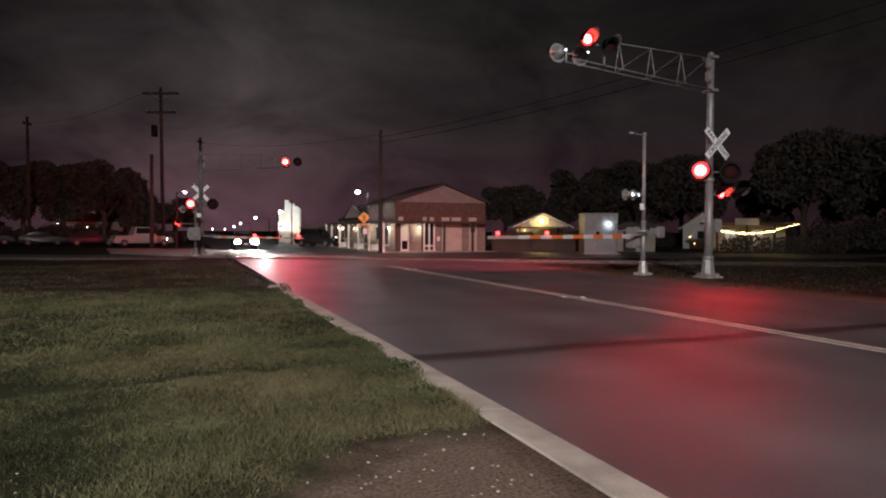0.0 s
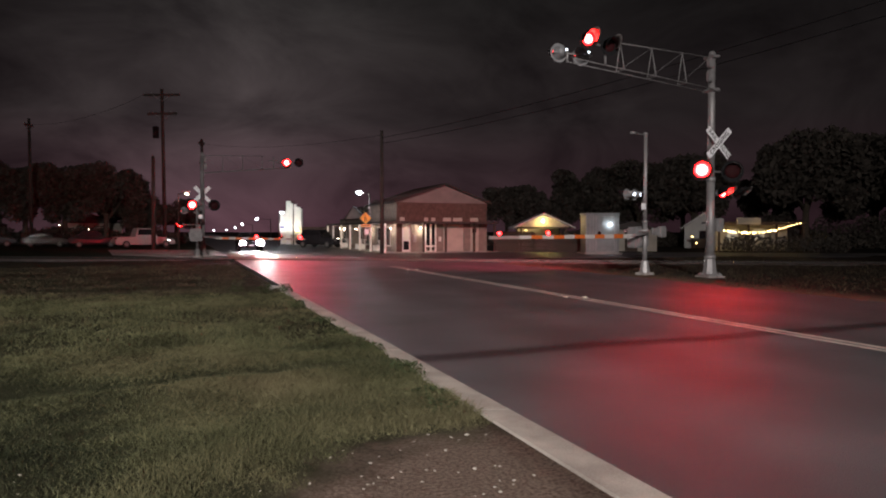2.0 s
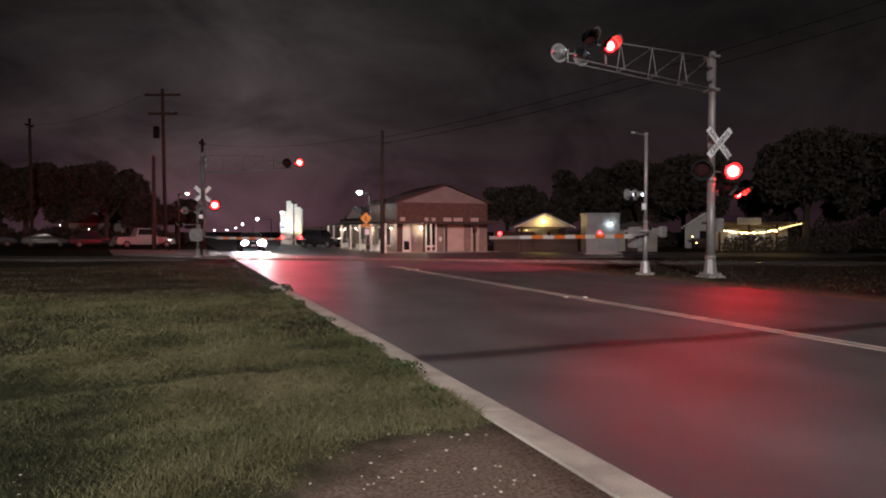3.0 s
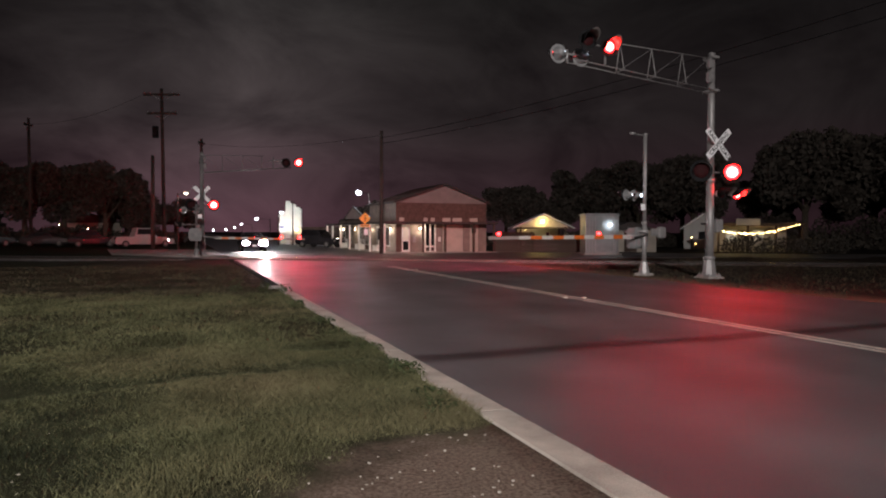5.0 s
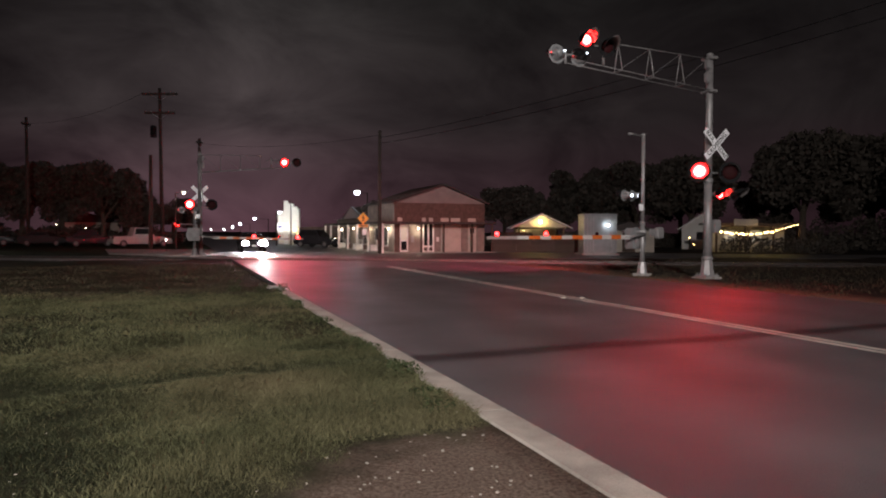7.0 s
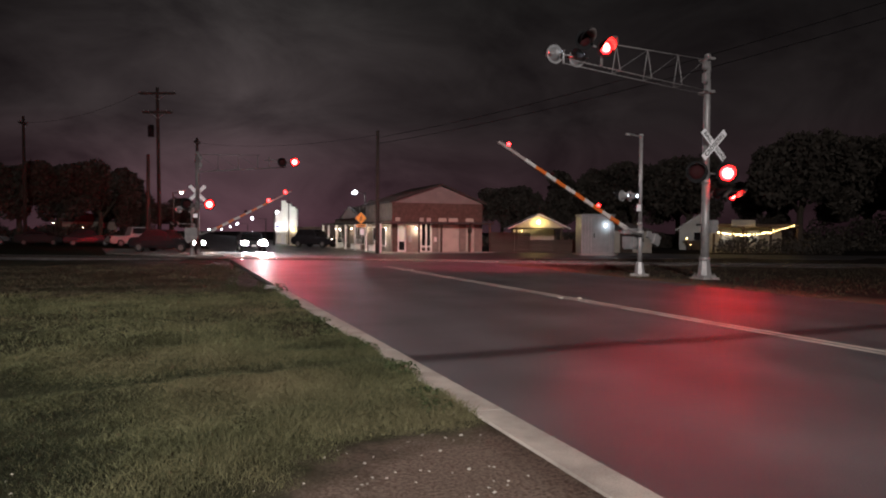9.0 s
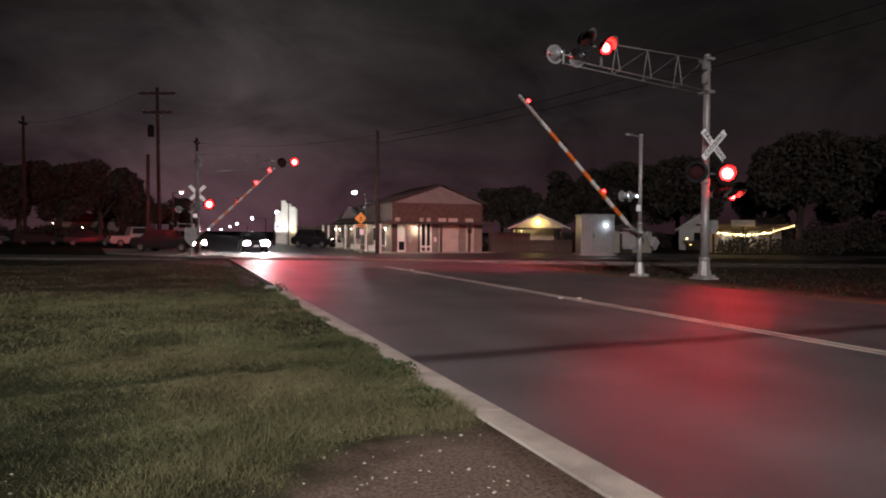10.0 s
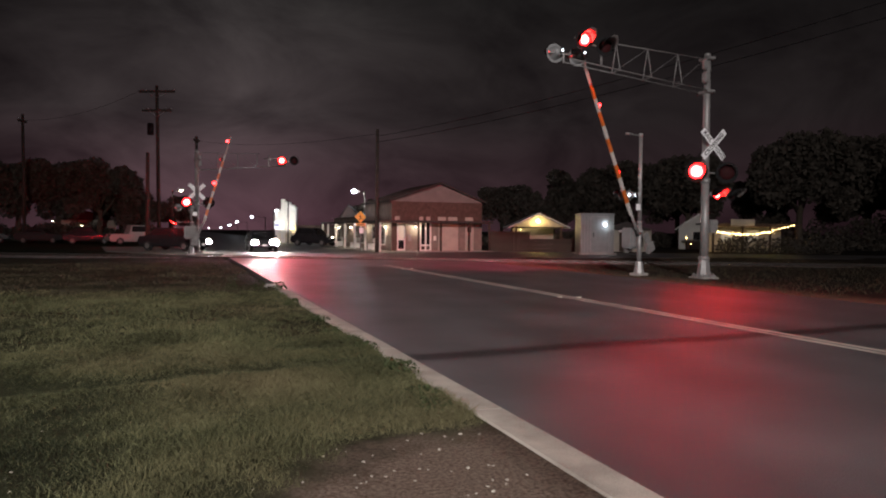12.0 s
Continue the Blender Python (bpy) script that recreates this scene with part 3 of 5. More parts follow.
    for x in (-5.73, -4.92):
        if front:
            PEEPS.append((part("peep_window", half_lit(0.035), [PEEP, LENS_DARK], s, "small white peep light of the flasher", pose(x + 0.03, 0.02, 7.18)), 0))
    # crossbuck and flashers on the mast
    crossbuck(s, pose(0.0, -0.34, 4.53 - 0.55 * drop))
    part("crossbuck_bracket", rod(B(), (0, 0, 4.53 - 0.5 * drop), (0, -0.33, 4.53 - 0.5 * drop), 0.03, seg=8), GALV, s)
    z = 3.60 - 0.36 * drop
    part("cross_arm", rod(B(), (-0.72, 0, z), (0.72, 0, z), 0.035, seg=10), GALV, s)
    for x, p in ((-0.70, 0), (0.62, 1)):
        if front:
            flasher(s, pose(x, -0.34, z, 0, 0, -34), p, r=0.25, hood=0.26, target=0.36)
        else:
            flasher(s, pose(x, 0.34, z, 0, 0, 180), 1 - p, r=0.25, hood=0.26, target=0.36)
    # second pair turned to the side road
    arm = pose(0.62, -0.05, 2.88, 0, 0, 6)
    part("cross_arm", rod(B(), arm @ Vector((-0.45, 0.2, 0)), arm @ Vector((0.6, 0.2, 0)), 0.03, seg=10), GALV, s)
    for x, p in ((-0.28, 0), (0.46, 1)):
        flasher(s, arm @ pose(x, -0.1, 0), p, r=0.17, hood=0.56, target=0.22)
    return s


near_signal = cantilever("cantilever_signal", pose(16.80, 18.06, 0), "galvanised railroad cantilever signal with flashing red lamps and crossbuck")
# far signal takes the dimmed copy so that it stays faint
far_signal = cantilever("cantilever_signal", pose(1.12, 45.6, 0, 0, 0, 180), "far galvanised cantilever signal flashing red beyond the track", 1.05, -0.33, False, DIMMED_STEEL)

ARMS = []


def gate(name, m, label, length, lamps, tall=True):
    GALV = STEEL if tall else DIMMED_STEEL
    ALU = CASE if tall else DIMMED_STEEL
    """A crossing gate. The arm reaches along its own -x when it is down."""
    s = thing(name, m, label, "crossing gate", "crossing gates")
    part("foundation", box(B(), -0.26, 0.26, -0.26, 0.26, -0.3, 0.06, bev=0.03), PALE_CONCRETE, s, "concrete foundation")
    bm = B()
    bmesh.ops.create_cone(bm, cap_ends=True, segments=8, radius1=0.20, radius2=0.13, depth=0.42, matrix=pose(0, 0, 0.27, 0, 0, 22.5))
    part("base_casting", bm, GALV, s)
    h = 5.1 if tall else 3.2
    bm = B()
    rod(bm, (0, 0, 0.4), (0, 0, 1.9), 0.085, 0.085, 16)
    rod(bm, (0, 0, 1.9), (0, 0, h), 0.07, 0.065, 16)
    rod(bm, (0, 0, 1.85), (0, 0, 1.95), 0.1, 0.1, 16)
    part("mast", bm, GALV, s, "slim galvanised mast")
    if tall:
        bm = rod(B(), (0, 0, h - 0.04), (-0.72, 0, h - 0.02), 0.025, seg=8)
        rod(bm, (-0.5, 0, h - 0.02), (-0.82, 0, h - 0.02), 0.045, seg=8)
        ball(bm, (0, 0, h), 0.09, 1, 1, 0.8)
        part("bracket", bm, GALV, s, "short bracket at the mast head")
    part("mechanism_case", box(B(), -0.28, 0.42, 0.14, 0.62, 0.95, 1.72, bev=0.05), ALU, s, "grey gate motor case")
    part("case_door", box(B(), -0.22, 0.36, 0.105, 0.14, 1.02, 1.64, bev=0.012), GALV, s)
    bm = B()
    rod(bm, (-0.15, -0.26, 1.58), (-0.15, 0.8, 1.58), 0.05, seg=10)
    part("pivot_shaft", bm, GALV, s)
    part("notice_plate", box(B(), -0.32, -0.08, -0.10, -0.085, 2.34, 2.58, bev=0.005), SIGN_WHITE, s, "small white notice on the mast")
    part("cross_arm", rod(B(), (-0.8, 0.12, 2.98), (0.2, 0.12, 2.98), 0.03, seg=8), GALV, s)
    if tall:
        for x, p in ((-0.62, 0), (-0.2, 1)):
            flasher(s, pose(x, 0.34, 2.9, 0, 0, 180), 1 - p, target=0.20, peep=False)
            PEEPS.append((part("peep_window", half_lit(0.06), [PEEP, LENS_DARK], s, "small white peep light of the flasher", pose(x, 0.0, 2.89)), p))
    if not tall:
        flasher(s, pose(0.95, 0.1, 1.95, 0, 0, 120), 0, r=0.13, hood=0.35, target=0.2, peep=False)
        part("side_bracket", rod(B(), (0, 0.05, 1.95), (0.9, 0.05, 1.95), 0.03, seg=8), GALV, s)
    arm = new("gate_arm")
    arm.empty_display_size = 0.2
    arm.parent = s
    bm = B()
    rod(bm, (0.1, 0, -0.1), (-1.0, 0, -0.19), 0.055, 0.05, 8)
    me = mesh_ob("arm_root", bm, GALV)
    me.parent = arm
    w0, w1 = 0.075, 0.05
    n = 11
    x = -0.75
    step = (length - 0.75 - 1.2) / n
    for i in range(n):
        h0 = w0 + (w1 - w0) * i / n
        o = mesh_ob("arm_stripe", box(B(), x - step + 0.002, x, -0.035, 0.035, -0.19 - h0, -0.19 + h0, bev=0.008), ARM_WHITE if i % 2 == 0 else ARM_RED)
        o.parent = arm
        x -= step
    o = mesh_ob("arm_tip", box(B(), -length, x, -0.03, 0.03, -0.19 - 0.048, -0.19 + 0.048, bev=0.008), ARM_GREY)
    o.parent = arm
    lights = []
    for d, p in lamps:
        hb = box(B(), -d - 0.05, -d + 0.05, -0.03, 0.03, -0.16, -0.10, bev=0.01)
        o = mesh_ob("arm_lamp_base", hb, BLACK)
        o.parent = arm
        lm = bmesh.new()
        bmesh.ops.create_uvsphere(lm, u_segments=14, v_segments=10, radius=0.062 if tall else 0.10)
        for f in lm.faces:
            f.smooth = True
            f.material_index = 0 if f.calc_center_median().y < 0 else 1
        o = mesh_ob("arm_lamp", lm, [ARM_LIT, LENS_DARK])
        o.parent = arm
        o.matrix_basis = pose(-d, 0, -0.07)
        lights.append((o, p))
    # counterweights on the far side of the pivot
    for y in (-0.25, 0.72):
        bm = box(B(), 0.05, 0.75, y - 0.035, y + 0.035, -0.16, 0.10, bev=0.02)
        o = mesh_ob("counterweight_arm", bm, GALV)
        o.parent = arm
        bm = box(B(), 0.45, 0.80, y - 0.09, y + 0.09, -0.24, 0.16, bev=0.03)
        o = mesh_ob("counterweight", bm, GALV)
        o.parent = arm
    ARMS.append((arm, lights))
    return s


near_gate = gate("crossing_gate", pose(15.70, 20.13, 0, 0, 0, 14.25), "red and white striped crossing gate on a grey mast", 7.3, ((6.9, None), (4.85, 0), (2.44, 1)))
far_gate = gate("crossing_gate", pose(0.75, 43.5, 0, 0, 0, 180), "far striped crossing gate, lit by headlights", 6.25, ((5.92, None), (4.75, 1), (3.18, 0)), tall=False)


# ---- buildings ----
def brick_building():
    X0, X1, Y0, Y1, YW, E, R = 14.72, 22.05, 47.5, 55.0, 67.0, 3.72, 5.08
    XM = 18.55
    s = thing("brick_building", pose(0, 0, 0), "single-storey brick shop with a gable, a canopy and lit doorways", "building")
    bm = B()
    box(bm, X0, X1, Y0 + 0.25, Y1, -0.2, E)
    part("wall", bm, BRICK_MORTAR, s, "brick wall")
    # brick courses of the front and the long side
    def front_wall(xa, xb, za, zb):
        bmw = B()
        box(bmw, xa, xb, Y0, Y0 + 0.25, za, zb)
        low = zb < 3
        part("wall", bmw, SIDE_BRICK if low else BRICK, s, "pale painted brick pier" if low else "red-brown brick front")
    front_wall(X0, 15.13, -0.1, E)
    front_wall(15.80, 16.93, -0.1, 2.1)
    front_wall(17.85, 18.40, -0.1, 2.1)
    front_wall(20.12, 20.66, -0.1, 2.1)
    front_wall(21.40, X1, -0.1, 2.1)
    front_wall(15.13, X1, 2.1, E)
    bmw = B()
    for k in range(18):
        z = 2.25 + k * 0.08
        box(bmw, X0 - 0.012, X1, Y0 - 0.010, Y0 - 0.002, z, z + 0.066)
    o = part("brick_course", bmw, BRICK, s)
    tagged(o, kind="stuff")
    bmw = B()
    box(bmw, X0 - 0.02, X0, Y0 + 0.004, Y1, -0.1, E)
    part("wall", bmw, SIDE_BRICK, s, "pale painted side wall")
    # gable
    bm = poly(B(), [(X0 - 0.05, E), (X1 + 0.05, E), (XM, R - 0.05)], 0.22, "y")
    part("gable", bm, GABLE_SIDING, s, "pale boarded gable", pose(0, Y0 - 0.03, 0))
    part("gable_vent", box(B(), XM - 0.28, XM + 0.28, Y0 - 0.06, Y0 - 0.034, 4.15, 4.6, bev=0.01), GABLE_SIDING, s)
    for a, b in (((X0 - 0.3, E - 0.06), (XM, R)), ((XM, R), (X1 + 0.22, E - 0.06))):
        bm = poly(B(), [a, b, (b[0], b[1] + 0.12), (a[0], a[1] + 0.12)], Y1 - Y0 + 1.0, "y")
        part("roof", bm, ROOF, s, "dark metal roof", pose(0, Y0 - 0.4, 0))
    bm = B()
    for k in range(10):
        y = Y0 + k * 0.75
        bm2 = rod(bm, (X0 - 0.3, y, E + 0.07), (XM, y, R + 0.14), 0.025, seg=4)
    o = part("roof_rib", bm, ROOF, s)
    tagged(o, kind="stuff")
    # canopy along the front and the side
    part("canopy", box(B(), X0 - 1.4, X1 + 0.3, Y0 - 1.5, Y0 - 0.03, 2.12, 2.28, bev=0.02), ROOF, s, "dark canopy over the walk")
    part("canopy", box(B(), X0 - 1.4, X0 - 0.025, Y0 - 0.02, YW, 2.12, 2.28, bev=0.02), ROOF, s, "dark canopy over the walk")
    for x in (X0 - 1.3, 16.35, 18.1, 20.4, X1):
        part("canopy_post", box(B(), x - 0.06, x + 0.06, Y0 - 1.42, Y0 - 1.30, -0.05, 2.12), DARK_WOOD if x > 15 else TRIM, s)
    for y in (50.2, 53.6, 57, 60.5, 64, 66.6):
        part("canopy_post", box(B(), X0 - 1.36, X0 - 1.22, y - 0.07, y + 0.07, -0.05, 2.12), TRIM, s, "white canopy post")
    part("walk", box(B(), X0 - 1.6, X1 + 0.3, Y0 - 1.6, Y0 - 0.01, -0.25, 0.03), PALE_CONCRETE, s, "pale concrete walk")
    part("walk", box(B(), X0 - 1.6, X0 - 0.03, Y0, YW, -0.25, 0.03), PALE_CONCRETE, s, "pale concrete walk")
    # lower wing behind, with a small pale gable over its porch
    part("wing_wall", box(B(), X0 - 0.02, X1, Y1 + 0.004, YW, -0.2, 2.75), SIDE_BRICK, s, "dim low rear wing")
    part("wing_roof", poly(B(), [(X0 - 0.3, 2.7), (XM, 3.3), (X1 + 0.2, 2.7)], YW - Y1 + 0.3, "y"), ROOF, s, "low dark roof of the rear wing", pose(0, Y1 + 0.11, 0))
    porch = pose(X0 + 0.35, 62.2, 0, 0, 0, -20)
    part("porch_gable", poly(B(), [(-0.85, 2.75), (0.95, 2.75), (-0.1, 3.85)], 0.14, "y"), GABLE_SIDING, s, "small pale porch gable", porch)
    for a, b in (((-1.0, 2.68), (-0.1, 3.88)), ((-0.1, 3.88), (1.1, 2.68))):
        part("porch_roof", poly(B(), [a, b, (b[0], b[1] + 0.06), (a[0], a[1] + 0.06)], 2.4, "y"), ROOF, s, "", porch @ pose(0, -0.03, 0))
    # glazed door
    d = part("door", box(B(), 15.13, 15.80, Y0 + 0.06, Y0 + 0.14, 0.03, 2.10), TRIM, s, "white glazed door")
    part("pane", box(B(), 15.25, 15.68, Y0 + 0.045, Y0 + 0.058, 0.95, 1.92), LIT_WINDOW, d, "faintly lit glass")
    part("pane", box(B(), 15.25, 15.68, Y0 + 0.045, Y0 + 0.058, 0.18, 0.82), GLASS_DARK, d, "dark glass")
    part("handle", rod(B(), (15.72, Y0 + 0.02, 0.9), (15.72, Y0 + 0.02, 1.2), 0.015, seg=6), CHROME, d)
    # tall window
    w = part("window", box(B(), 16.93, 17.85, Y0 + 0.12, Y0 + 0.2, -0.1, 2.1), DARK_WOOD, s, "tall white-framed shop window")
    for x in (16.93, 17.36, 17.75):
        part("window_frame", box(B(), x, x + 0.10, Y0 - 0.01, Y0 + 0.11, 0.0, 2.1), TRIM, w)
    part("window_frame", box(B(), 17.03, 17.75, Y0, Y0 + 0.1, 0.38, 0.5), TRIM, w)
    part("window_frame", box(B(), 17.03, 17.75, Y0, Y0 + 0.1, 0.0, 0.1), TRIM, w)
    part("pane", box(B(), 17.03, 17.75, Y0 + 0.10, Y0 + 0.115, 0.5, 2.1), GLASS_DARK, w)
    # roll-up panel and side door
    g = part("shutter", box(B(), 18.40, 20.12, Y0 + 0.1, Y0 + 0.2, -0.1, 2.1), STUCCO, s, "pale closed roll-up shutter")
    for k in range(9):
        part("slat", box(B(), 18.43, 20.09, Y0 + 0.075, Y0 + 0.098, 0.04 + k * 0.225, 0.245 + k * 0.225, bev=0.006), STUCCO, g)
    d = part("door", box(B(), 20.66, 21.40, Y0 + 0.08, Y0 + 0.16, -0.02, 2.1), STUCCO, s, "plain pale door")
    part("pane", box(B(), 20.85, 21.2, Y0 + 0.065, Y0 + 0.078, 1.45, 1.85), GLASS_DARK, d)
    # blank name boards over the canopy
    for x0, x1 in ((16.86, 17.16), (17.42, 17.74), (18.37, 19.02), (19.2, 19.95), (20.62, 21.28), (14.95, 15.3)):
        part("name_board", box(B(), x0, x1, Y0 - 0.06, Y0 - 0.012, 2.32, 2.60, bev=0.008), STUCCO, s, "small pale blank board")
    part("meter_box", box(B(), 16.12 - 0.14, 16.12 + 0.1, Y0 - 0.12, Y0 - 0.002, 0.75, 1.25, bev=0.01), GALV, s)
    part("meter_box", box(B(), 18.02, 18.22, Y0 - 0.1, Y0 - 0.002, 0.8, 1.15, bev=0.01), TRIM, s)
    # side windows and doors under the canopy
    for y in (49.6, 52.2, 55.8, 58.2, 62, 64.6):
        w = part("window", box(B(), X0 - 0.045, X0 - 0.022, y - 0.55, y + 0.55, 0.4, 1.95), TRIM, s, "white-framed side window")
        part("pane", box(B(), X0 - 0.055, X0 - 0.047, y - 0.45, y + 0.45, 0.5, 1.85), GLASS_DARK, w)
    # wall lamps
    for p in ((16.55, Y0 - 0.12, 1.80), (X0 - 0.16, 48.6, 1.78), (X0 - 0.16, 54.2, 1.78), (X0 - 0.16, 59.6, 1.78), (X0 - 0.16, 66.0, 1.78)):
        l = part("wall_lamp", ball(B(), p, 0.045, 1, 1, 1.5), PORCH_BULB, s, "glowing wall lamp")
        part("lamp_cap", rod(B(), (p[0], p[1], p[2] + 0.14), (p[0], p[1], p[2] + 0.2), 0.13, 0.06, 12), BLACK, l)
        out = (0, -0.14, 0) if p[1] < Y0 else (-0.14, 0, 0)
        lamp("porch_light", "POINT", pose(p[0] + out[0], p[1] + out[1], p[2] - 0.05), 34, (1.0, 0.84, 0.60), 0.06)


brick_building()


def shelter():
    s = thing("garden_shelter", pose(26.2, 45.9, 0, 0, 0, -21), "open gabled shelter lit by a yellow lamp", "shelter")
    for x in (-1.75, 1.75):
        for y in (0, 3):
            part("post", box(B(), x - 0.07, x + 0.07, y - 0.07, y + 0.07, -0.15, 1.95), FENCE, s)
    part("gable", poly(B(), [(-2.1, 1.92), (2.1, 1.92), (0, 2.86)], 0.08, "y"), STUCCO, s, "pale boarded gable", pose(0, -0.04, 0))
    for a, b in (((-2.4, 1.80), (0, 2.92)), ((0, 2.92), (2.4, 1.80))):
        part("roof", poly(B(), [a, b, (b[0], b[1] + 0.09), (a[0], a[1] + 0.09)], 3.8, "y"), TIN, s, "tin roof", pose(0, -0.4, 0))
    part("beam", box(B(), -1.9, 1.9, -0.09, 0.05, 1.78, 1.92), FENCE, s)
    part("back_wall", box(B(), -1.7, 1.7, 2.95, 3.03, 0, 1.8), STUCCO, s)
    l = part("lamp", ball(B(), (-0.1, -0.25, 2.36), 0.14), YELLOW_BULB, s, "yellow porch lamp")
    # unseen bulb and lamp, added to light the patch inside the shelter
    part("lamp", ball(B(), (-1.1, 2.2, 1.66), 0.035), YELLOW_BULB, s, "small unseen bulb added to light the back wall")
    lamp("added_inner_light", "POINT", pose(26.2, 45.9, 0, 0, 0, -21) @ pose(-1.1, 2.2, 1.5), 24, (1.0, 0.8, 0.4), 0.1)
    lamp("shelter_light", "POINT", pose(26.2, 45.9, 0, 0, 0, -21) @ pose(-0.1, -0.5, 2.3), 45, (1.0, 0.75, 0.25), 0.12)


shelter()


def fence(x0, y0, x1, y1, h, label, opening=()):
    ln = math.hypot(x1 - x0, y1 - y0)
    s = thing("board_fence", pose(x0, y0, 0, 0, 0, math.degrees(math.atan2(y1 - y0, x1 - x0))), label, "fence")
    me = bpy.data.meshes.new("board")
    bm = box(B(), 0, 0.14, -0.012, 0.012, -0.1, h, bev=0.004)
    bm.to_mesh(me)
    bm.free()
    me.materials.append(FENCE)
    for i in range(int(ln / 0.15)):
        o = new("board", me)
        o.parent = s
        o.location = (i * 0.15, random.uniform(-0.006, 0.006), random.uniform(-0.04, 0.02))
    for z in (0.35, h - 0.25):
        part("fence_rail", box(B(), 0, ln, 0.013, 0.06, z, z + 0.09), FENCE, s)
    return s


fence(22.4, 46.6, 25.2, 45.4, 1.55, "weathered board fence beside the brick shop")
fence(24.6, 44.6, 28.6, 43.2, 1.0, "low weathered board fence before the shelter")


def bungalow():
    """The case that houses the crossing's relays."""
    s = thing("signal_equipment_case", pose(26.72, 39.1, 0, 0, 0, -21), "silver sheet-metal railway equipment case on a slab", "equipment case")
    part("slab", box(B(), -1.1, 1.5, -0.2, 2.2, -0.3, 0.1), PALE_CONCRETE, s)
    part("body", box(B(), -0.92, 1.32, 0, 2.0, 0.1, 2.72, bev=0.03), ALU, s, "ribless silver metal body")
    part("roof", box(B(), -0.98, 1.38, -0.08, 2.08, 2.72, 2.84, bev=0.02), ALU, s)
    d = part("door", box(B(), -0.2, 0.95, -0.035, -0.003, 0.25, 2.55, bev=0.01), ALU, s)
    part("handle", box(B(), -0.1, -0.04, -0.07, -0.036, 1.2, 1.5), BLACK, d)
    for z in (0.5, 1.4, 2.3):
        part("hinge", rod(B(), (0.965, -0.03, z - 0.07), (0.965, -0.03, z + 0.07), 0.018, seg=8), DIMMED_STEEL, d)
    for x in (-0.68, -0.45, 1.14):
        part("panel_seam", box(B(), x - 0.018, x + 0.018, -0.022, -0.002, 0.14, 2.68, bev=0.004), GALV, s)
    for z in (0.16, 2.60):
        part("door_frame", box(B(), -0.28, 1.03, -0.03, -0.003, z - 0.03, z + 0.03), GALV, s)
    for x in (-0.26, 1.01):
        part("door_frame", box(B(), x - 0.03, x + 0.03, -0.03, -0.003, 0.192, 2.568), GALV, s)
    part("corner_post", box(B(), -0.945, -0.87, -0.02, 0.05, 0.1, 2.72), GALV, s)
    part("corner_post", box(B(), 1.27, 1.345, -0.02, 0.05, 0.1, 2.72), GALV, s)
    part("lamp", ball(B(), (0.72, -0.14, 2.05), 0.065), COOL_BULB, s, "cold white lamp")
    lamp("case_light", "POINT", pose(26.72, 39.1, 0, 0, 0, -21) @ pose(0.72, -0.35, 2.05), 12, (0.8, 0.95, 1.0), 0.1)


bungalow()


def white_house():
    s = thing("white_house", pose(46.3, 50.6, 0, 0, 0, -43), "small white gabled house behind the track", "house")
    part("wall", box(B(), -1.75, 1.95, 0, 6, -0.2, 2.0), WHITE_WALL, s)
    part("gable", poly(B(), [(-1.75, 2.0), (1.95, 2.0), (0.1, 3.3)], 0.1, "y"), WHITE_WALL, s, "", pose(0, 0.0, 0))
    for a, b in (((-2.1, 1.80), (0.1, 3.33)), ((0.1, 3.33), (2.3, 1.80))):
        part("roof", poly(B(), [a, b, (b[0], b[1] + 0.1), (a[0], a[1] + 0.1)], 6.6, "y"), TIN, s, "pale metal roof", pose(0, -0.3, 0))
    w = part("window", box(B(), -0.5, 0.4, -0.05, -0.002, 0.8, 1.7), TRIM, s)
    part("pane", box(B(), -0.42, 0.32, -0.06, -0.052, 0.88, 1.62), GLASS_DARK, w)


white_house()


